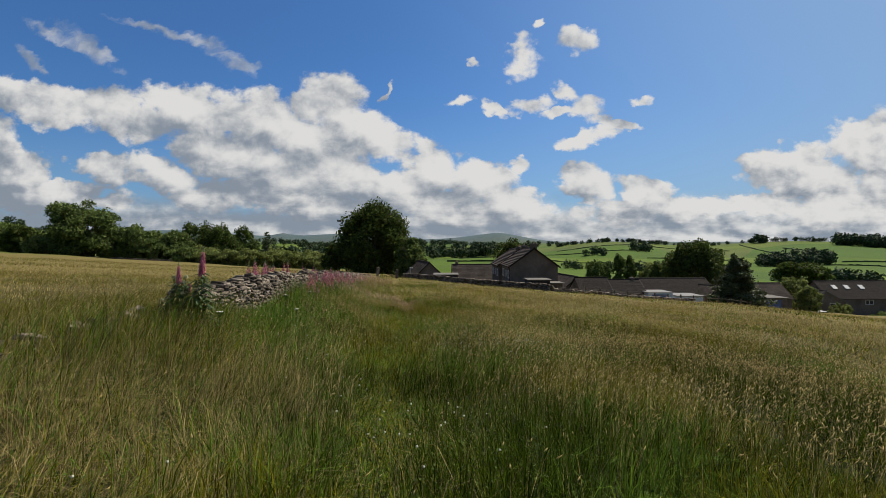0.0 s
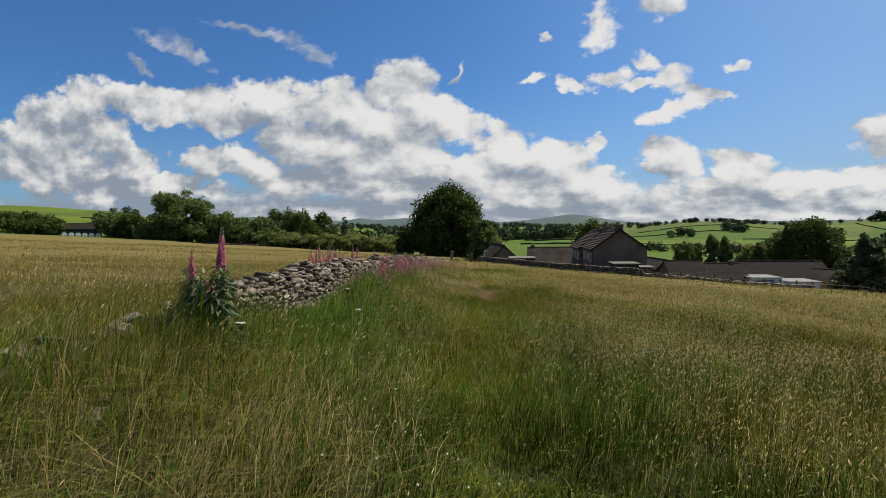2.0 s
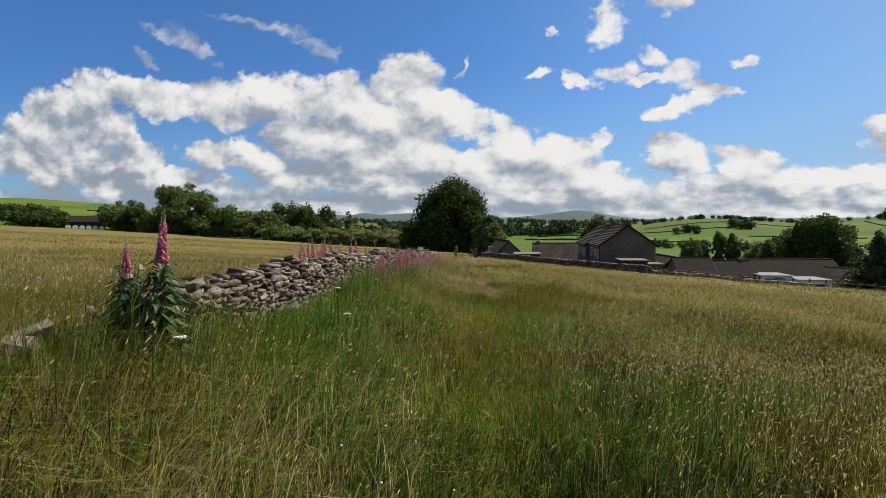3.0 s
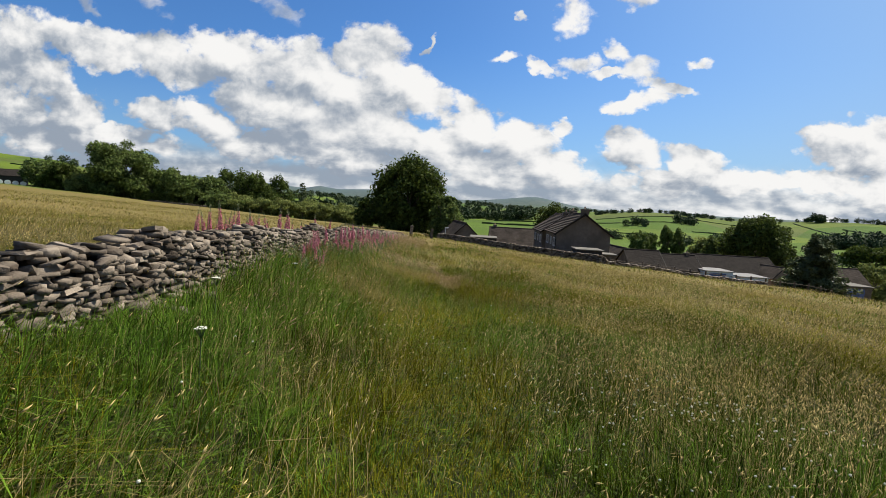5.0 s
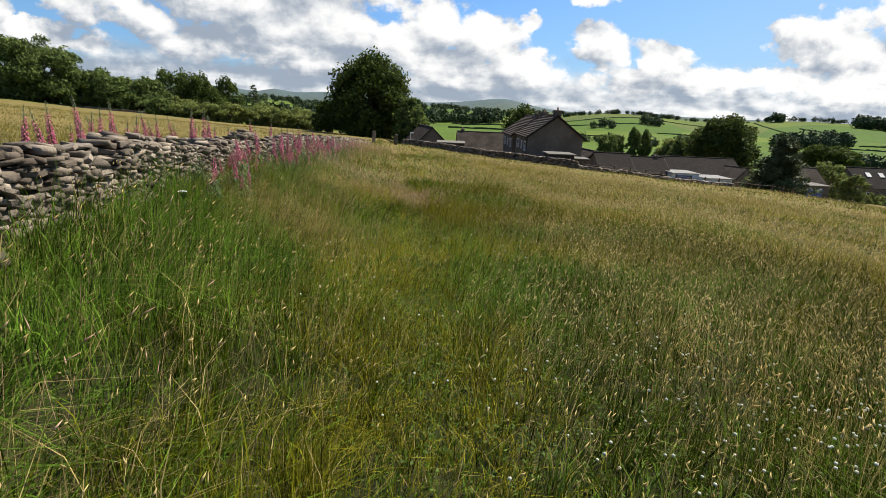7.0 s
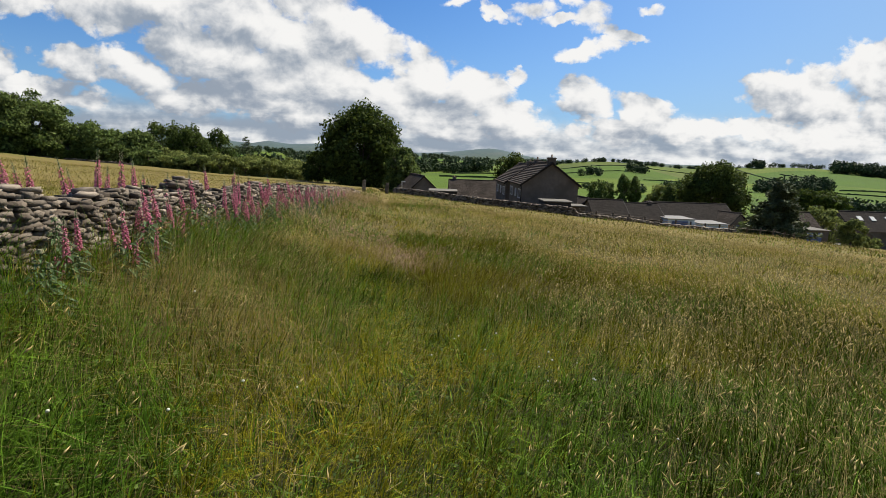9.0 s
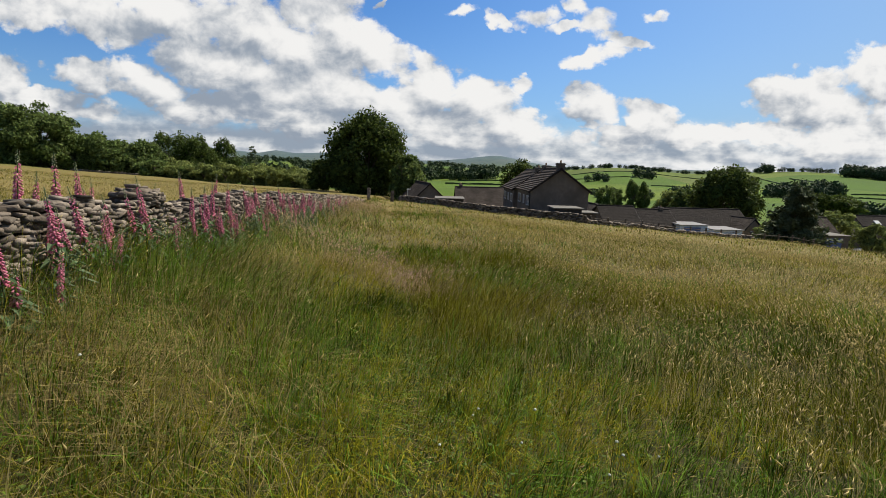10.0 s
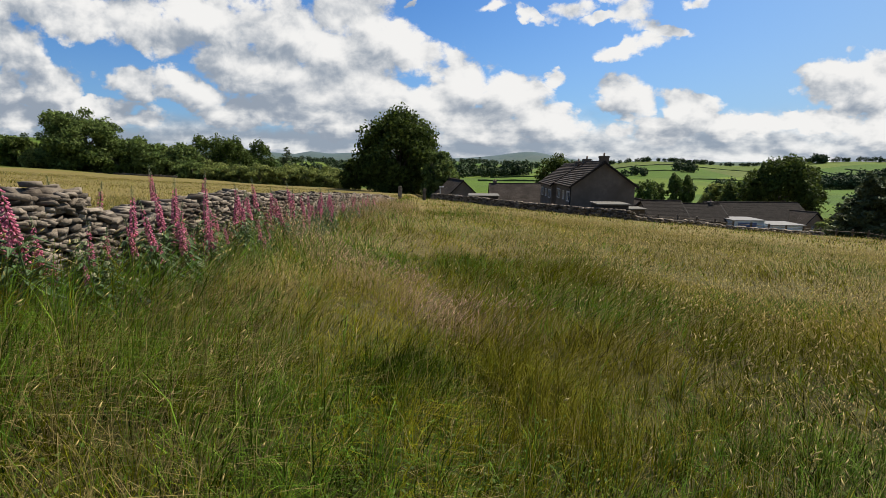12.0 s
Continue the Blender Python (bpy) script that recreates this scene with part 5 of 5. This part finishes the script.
def tufts(n, d0, d1, box4, per, spread):
    """Blade places in tufts, with the way that each leans out from its tuft."""
    x, y = scatter(n // per, *box4, d0, d1)
    m = len(x)
    k = np.repeat(np.arange(m), per)
    r = np.abs(RG.normal(0, spread, len(k)))
    a = RG.uniform(0, 6.283, len(k))
    return x[k] + np.cos(a) * r, y[k] + np.sin(a) * r, a, np.repeat(RG.uniform(0.65, 1.3, m), per), np.repeat(RG.normal(0, 0.45, m), per)


def sward(x, y):
    """Height of the grass."""
    t = np.abs(x - track_x(y))
    left = smooth01((-(x - track_x(y)) - 0.3) / 1.2)
    h = 0.31 + 0.10 * patch(x, y, 1, 1.4) + 0.07 * left + 0.07 * patch(x, y, 2, 4.0)
    h = h + 0.20 * np.exp(-((x - wall_x(y) - 0.5) / 0.5) ** 2) * (1 - np.exp(-((y - 8.2) / 1.7) ** 4))
    h = h * (1 - 0.6 * np.exp(-((x - wall_x(y) - 0.25) / 0.42) ** 2) * np.exp(-((y - 8.0) / 1.3) ** 4))
    h = np.where(x < wall_x(y) - 0.6, h * 0.7, h)
    return np.clip(h * (0.5 + 0.5 * smooth01((t - 0.05) / 0.4)), 0.05, 0.75)


def gauss(x, y, x0, y0, rx, ry):
    return np.exp(-((x - x0) / rx) ** 2 - ((y - y0) / ry) ** 2)


def lushness(x, y):
    """Where the grass is rank and bright green: by the wall's foot."""
    beside = np.exp(-((x - wall_x(y) - 0.9) / 1.0) ** 2) * (0.3 + 1.1 * smooth01((y - 6.6) / 1.0) * smooth01((13.0 - y) / 2.5))
    return 0.8 * patch(x, y, 8, 1.1) + beside - 0.3 * smooth01((x - 0.4) / 2) - 0.4 * np.exp(-(x - track_x(y)) ** 2 / 0.15)


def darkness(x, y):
    """Where the dark, lower blades go: the open side, one hollow and two more spots."""
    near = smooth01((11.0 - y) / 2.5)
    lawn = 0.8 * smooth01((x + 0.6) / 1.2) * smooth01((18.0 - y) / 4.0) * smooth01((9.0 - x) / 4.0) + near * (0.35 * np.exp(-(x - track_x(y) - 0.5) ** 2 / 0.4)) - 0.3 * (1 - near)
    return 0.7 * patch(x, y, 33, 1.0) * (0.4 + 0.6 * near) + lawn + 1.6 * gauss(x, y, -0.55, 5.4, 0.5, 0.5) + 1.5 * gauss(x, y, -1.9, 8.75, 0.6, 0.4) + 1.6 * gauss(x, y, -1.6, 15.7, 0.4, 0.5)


def goldness(x, y):
    """Where it is short, fine and yellow-green: a band between the wall's foot and the trodden line."""
    return 0.8 * patch(x, y, 31, 0.9) + 1.3 * np.exp(-((x - track_x(y) + 0.75) / 0.6) ** 2) * smooth01((y - 8.5) / 2.5) * smooth01((24 - y) / 6) + 0.3 * smooth01((away(x, y) - 3.0) / 3.0) + 0.25 * smooth01((y - 11) / 3)


def dryness(x, y):
    """Share of dead, straw-coloured stems."""
    d = 0.26 * np.exp(-((x - wall_x(y) - 1.0) / 0.9) ** 2) * smooth01((6.8 - y) / 1.5) + 0.22 * np.exp(-((x - wall_x(y) - 1.1) / 0.7) ** 2) * smooth01((y - 11.0) / 1.5) * smooth01((18 - y) / 2)
    d = d + 0.12 * smooth01((-0.6 - x) / 1.2) * smooth01((6.5 - y) / 2) + 0.3 * gauss(x, y, -2.25, 7.9, 0.35, 0.3) - 0.08 * smooth01((x + 0.4) / 1.2) * smooth01((9 - y) / 2)
    return np.where(x < wall_x(y), d + 0.2, d)


KINDS = ((M_LUSH, "lush_grass", "lush green meadow grass in patches"), (M_GOLD, "fine_grass", "short fine yellow-green grass"), (M_BLADE, "meadow_grass", "olive green meadow grass blades"), (M_STRAW, "dry_grass", "dry straw-coloured grass stems"), (M_DARK_GRASS, "dark_grass", "low dark green grass blades in the meadow"))


def rings(n, d0, d1, box4, width, faces, straw, per=1, spread=0.0, green=0.0):
    """One belt of grass round the walked line, sorted into its kinds."""
    out, tall = None, 1.0
    if per > 1:
        x, y, out, tall, tone = tufts(n, d0, d1, box4, per, spread)
    else:
        x, y = scatter(n, *box4, d0, d1)
        tone = RG.normal(0, 0.45, len(x))
    beyond = x < wall_x(y) - 1.5
    h = sward(x, y) * RG.uniform(0.5, 1.2, len(x)) * tall * (0.65 if d0 > 20 else 1.0)
    kind = np.where(lushness(x, y) + tone + green - 1.2 * beyond > 0.40, 0, np.where(goldness(x, y) + 0.6 * tone - 1.5 * beyond > 0.62, 1, 2))
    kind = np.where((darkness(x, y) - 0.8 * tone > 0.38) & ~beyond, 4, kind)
    kind[RG.random(len(x)) < (straw + dryness(x, y)) * (1 + 0.6 * patch(x, y, 9, 0.9)) + 0.10 * np.exp(-(x - track_x(y)) ** 2 / 0.05)] = 3
    w = width * RG.uniform(0.5, 1.4, len(x)) * np.where(beyond, 0.6, 1.0) * np.array((1.15, 0.8, 1.0, 0.6, 1.0))[kind]
    h = h * np.array((1.05, 0.8, 1.0, 1.15, 0.9))[kind]
    lean = np.clip(np.abs(RG.normal(0.85 if per > 1 else 0.6, 0.38, len(x))) * np.where(kind == 3, 1.25, 1.0), 0, 1.3)
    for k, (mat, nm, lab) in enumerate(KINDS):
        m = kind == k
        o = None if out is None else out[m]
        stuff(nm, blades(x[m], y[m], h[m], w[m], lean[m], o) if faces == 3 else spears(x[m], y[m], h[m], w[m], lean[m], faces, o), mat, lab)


rings(300000, 0, 4.0, (-5.2, 4.2, 0.2, 16.4), 0.0050, 3, 0.07, 26, 0.04, 0.15)
rings(100000, 0, 4.0, (-5.2, 4.2, 0.2, 16.4), 0.0038, 3, 0.13, green=0.15)
rings(400000, 4.0, 10.0, (-11.2, 9, 0.2, 22.4), 0.0085, 2, 0.12, 14, 0.05, 0.05)
rings(90000, 4.0, 10.0, (-11.2, 9, 0.2, 22.4), 0.0065, 2, 0.2)
rings(340000, 10.0, 28.0, (-30, 27, 0.2, 40.4), 0.020, 1, 0.22, 5, 0.08)
rings(230000, 28.0, 75.0, (-80, 72, 0.2, 88), 0.06, 1, 0.34)


x, y = RG.uniform(-26, 24, 110000), RG.uniform(-22, 26, 110000)
k = ~((y > 0.6 * np.abs(np.minimum(x + 0.3, 0)) + 0.3) & (y > 0.92 * x - 0.6)) & (np.hypot(x, y) < 30)
x, y = x[k], y[k]
stuff("meadow_grass", spears(x, y, sward(x, y) * RG.uniform(0.6, 1.2, len(x)), 0.03 * RG.uniform(0.6, 1.4, len(x)), np.abs(RG.normal(0.5, 0.3, len(x)))), M_BLADE, "olive green meadow grass blades")


def head_ring(n, d0, d1, box4, w, ln, mat, keep, name, label, tall=1.0):
    x, y = scatter(n, *box4, d0, d1)
    k = RG.random(len(x)) < keep(x, y)
    x, y = x[k], y[k]
    h = (sward(x, y) * 0.85 + 0.12) * tall * RG.uniform(0.75, 1.2, len(x))
    stuff(name, heads(x, y, h, w * RG.uniform(0.6, 1.4, len(x)), ln * RG.uniform(0.6, 1.3, len(x)), np.abs(RG.normal(0.28, 0.18, len(x)))), mat, label)


def meadow_heads(x, y):
    t = np.abs(x - track_x(y))
    return np.clip(0.22 + 0.63 * smooth01((x - 0.0) / 1.8) + 0.4 * patch(x, y, 12, 0.8) - 0.5 * np.exp(-t * t / 0.15) - 0.30 * smooth01((6.0 - y) / 2.0) * smooth01((3.5 - x) / 1.5) - 0.25 * gauss(x, y, 0.6, 7.5, 1.2, 1.6), 0.03, 1)


HEADS = (M_HEAD, meadow_heads, "seed_heads", "straw-coloured grass seed heads")
head_ring(40000, 0, 4.0, (-5.2, 4.2, 0.2, 16.4), 0.0046, 0.042, *HEADS)
head_ring(70000, 4.0, 10.0, (-11.2, 9, 0.2, 22.4), 0.0066, 0.052, *HEADS)
head_ring(34000, 10.0, 28.0, (-30, 27, 0.2, 40.4), 0.011, 0.075, *HEADS)
# farther off only the tips show, as a pale nap on the meadow
for n, d0, d1, area, w in ((150000, 9.0, 28.0, (-30, 27, 0.2, 40.4), 0.016), (45000, 28.0, 70.0, (-80, 72, 0.2, 88), 0.035)):
    x, y = scatter(n, *area, d0, d1)
    k = RG.random(len(x)) < meadow_heads(x, y) + 0.15
    x, y = x[k], y[k]
    V, T = spears(x, y, RG.uniform(0.07, 0.13, len(x)), w * RG.uniform(0.6, 1.4, len(x)), RG.uniform(0.1, 0.6, len(x)))
    V[:, 2] += np.repeat(sward(x, y) * RG.uniform(0.7, 1.05, len(x)) * (0.6 if d0 > 20 else 0.9), 3)
    stuff("seed_nap", (V, T), M_HEAD, "pale seed heads standing over the meadow")


def fescue(x, y):
    """A drift of fine reddish grass, running slantwise from the wall to the trodden line."""
    off = (x - np.interp(y, (16.2, 17.0, 18.0, 19.0, 19.9, 20.6), (-0.9, -1.35, -1.95, -2.8, -3.8, -4.8))) / (0.32 + 0.05 * np.abs(y - 18))
    a = np.exp(-off * off) * smooth01((y - 16.2) / 0.6) * smooth01((21.5 - y) / 1.0)
    b = np.exp(-(((x + 2.6) / 0.35) ** 2 + ((y - 9.4) / 0.4) ** 2)) + np.exp(-(((x + 2.2) / 0.3) ** 2 + ((y - 8.0) / 0.3) ** 2))
    return np.clip(a * 0.95 + b * 0.15 + 0.22 * np.exp(-((x + 5.2) / 1.2) ** 2 - ((y - 32) / 7) ** 2), 0, 1)


head_ring(130000, 0, 40.0, (-7, 0, 7, 40), 0.0036, 0.07, M_FESCUE, fescue, "fescue_heads", "pinkish brown fescue heads in drifts", 1.1)
# long pale arching stems near the wall
x, y = scatter(42000, -4.6, 0.6, 1, 19, 0, 7)
k = RG.random(len(x)) < np.clip(0.32 + 0.6 * patch(x, y, 15, 1.2), 0.03, 0.85) * smooth01((-(x - track_x(y)) - 0.2) / 0.8) * (1 - 0.75 * np.exp(-((y - 8.8) / 2.4) ** 4))
x, y = x[k], y[k]
stuff("arching_grass", blades(x, y, RG.uniform(0.38, 0.62, len(x)), 0.0040 * RG.uniform(0.6, 1.4, len(x)), RG.uniform(0.6, 1.2, len(x))), M_STRAW, "long pale arching grass stems by the wall")
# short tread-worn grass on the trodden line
for n, mat, nm, lab in ((26000, M_LUSH, "lush_grass", "short green grass on the trodden line"), (18000, M_GOLD, "fine_grass", "short yellow-green grass on the trodden line"), (9000, M_DARK_GRASS, "dark_grass", "short dark grass on the trodden line")):
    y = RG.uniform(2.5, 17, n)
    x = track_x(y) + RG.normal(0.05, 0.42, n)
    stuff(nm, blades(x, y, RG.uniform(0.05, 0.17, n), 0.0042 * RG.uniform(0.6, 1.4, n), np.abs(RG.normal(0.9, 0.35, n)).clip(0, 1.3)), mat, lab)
# flattened straw on the trodden line
y = RG.uniform(1.5, 20, 900)
x = track_x(y) + RG.normal(0, 0.34, len(y))
n = len(x)
a, ln = RG.uniform(0, 6.283, n), RG.uniform(0.05, 0.14, n)
z = land(x, y) + RG.uniform(0.03, 0.11, n)
d = np.stack((np.cos(a), np.sin(a), RG.normal(0, 0.25, n)), 1) * ln[:, None]
p = np.stack((x, y, z), 1)
s = np.stack((-np.sin(a), np.cos(a), np.zeros(n)), 1) * 0.0010
k = np.arange(n)[:, None] * 4
stuff("trodden_straw", (np.stack((p - s, p + s, p + d + s, p + d - s), 1).reshape(-1, 3), np.concatenate((k + (0, 1, 2), k + (0, 2, 3)))), M_STRAW, "flattened straw along the trodden line")

# matted clover leaves low in the grass
x, y = scatter(60000, -3.6, 3.4, 0.8, 15, 0, 3.6)
k = RG.random(len(x)) < np.clip(0.35 + 0.5 * patch(x, y, 18, 1.6) + 0.4 * np.exp(-(x - track_x(y)) ** 2 / 0.3), 0.05, 1)
x, y = x[k], y[k]
up = np.tile((0.0, 0.0, 1.6), (len(x), 1))
stuff("clover_leaves", leaf_quads(RG, np.stack((x, y, land(x, y) + sward(x, y) * RG.uniform(0.15, 0.6, len(x))), 1), up, 0.012), M_CLOVERLEAF, "matted green clover leaves low in the grass")

# white clover
bm = bmesh.new()
bmesh.ops.create_icosphere(bm, subdivisions=1, radius=1)
cv = np.array([q.co for q in bm.verts])
ct = np.array([[q.index for q in f.verts] for f in bm.faces])
bm.free()
y = RG.uniform(2.0, 13, 600)
x = track_x(y) + RG.normal(0.35, 1.05, len(y))
k = RG.random(len(x)) < np.clip(0.15 + 0.6 * patch(x, y, 18, 1.6), 0.0, 1)
x, y = np.concatenate((x[k], RG.normal(1.3, 0.6, 170))), np.concatenate((y[k], RG.normal(8.8, 0.7, 170)))
r = RG.uniform(0.007, 0.010, len(x))
c = np.stack((x, y, land(x, y) + sward(x, y) * RG.uniform(0.65, 1.0, len(x))), 1)
V = (cv[None] * (1, 1, 0.85) * r[:, None, None] + c[:, None]).reshape(-1, 3)
T = (ct[None] + np.arange(len(x))[:, None, None] * len(cv)).reshape(-1, 3)
stuff("clover_flowers", (V, T), M_CLOVER, "white clover flowers scattered in the grass")


def umbel(x, y, h, seed):
    """A flat-topped white flower head on a stalk."""
    rng = random.Random(seed)
    f = thing("umbel_flower", pose(x, y, zl(x, y)), "flat-topped white wildflower in the grass", "flower", "white umbels")
    bm, hd = bmesh.new(), bmesh.new()
    tube(bm, (0, 0, 0), (0.02, 0, h * 0.85), 0.005, 0.004, 5)
    for k in range(14):
        a, r = k * 2.4, 0.006 + 0.008 * math.sqrt(k)
        q = (0.02 + math.cos(a) * r, math.sin(a) * r, h - r * 0.12 + rng.uniform(-0.004, 0.004))
        tube(bm, (0.02, 0, h * 0.84), q, 0.0018, 0.0015, 3)
        bmesh.ops.create_icosphere(hd, subdivisions=1, radius=0.007, matrix=Matrix.Translation(q) @ Matrix.Diagonal((1, 1, 0.5, 1)))
    part("stalk", bm, M_FOXLEAF, f)
    part("flower_head", hd, M_UMBEL, f)


for k, (x, y) in enumerate(((-2.35, 7.3), (-2.9, 8.4), (-3.1, 10.6), (-2.6, 5.3))):
    umbel(x, y, 0.46 + 0.03 * (k % 3), k)

# ---- single stones, nearest the path ----
near_poses = stones_along(6.15, 11.6, 1, RW, 0.66) + coping(6.3, 11.6, RW, 0.7)
RW.shuffle(near_poses)
extra = near_poses[290:]
for m in near_poses[:290]:
    s = new("stone", SHAPES[RW.randrange(20)])
    s.parent = wall
    s.matrix_world = m
if extra:
    tagged(mesh_part("packing_stones", join_stones("packing_stones", extra, RW), wall), kind="stuff")
# tumbled stretch
heap = thing("tumbled_wall", pose(0, 0, 0), "collapsed dry-stone wall half sunk in grass", "stone wall", kind="structure")
for k in range(120):
    y = RW.uniform(2.4, 6.5)
    x = float(wall_x(y)) + RW.gauss(0.05, 0.24)
    s = new("stone", SHAPES[RW.randrange(20)])
    s.parent = heap
    up = 0.30 * math.exp(-((x - float(wall_x(y))) / 0.25) ** 2) * RW.random()
    s.matrix_world = pose(x, y, zl(x, y) - 0.02 + up, RW.uniform(-15, 15), RW.uniform(-20, 20), RW.uniform(0, 180)) @ Matrix.Diagonal((RW.uniform(0.1, 0.24), RW.uniform(0.1, 0.2), RW.uniform(0.05, 0.1), 1))
s = new("slab", SHAPES[3])
s.parent = heap
s.matrix_world = pose(-3.75, 5.1, zl(-3.75, 5.1) + 0.16, 3, -4, -35) @ Matrix.Diagonal((0.5, 0.2, 0.06, 1))
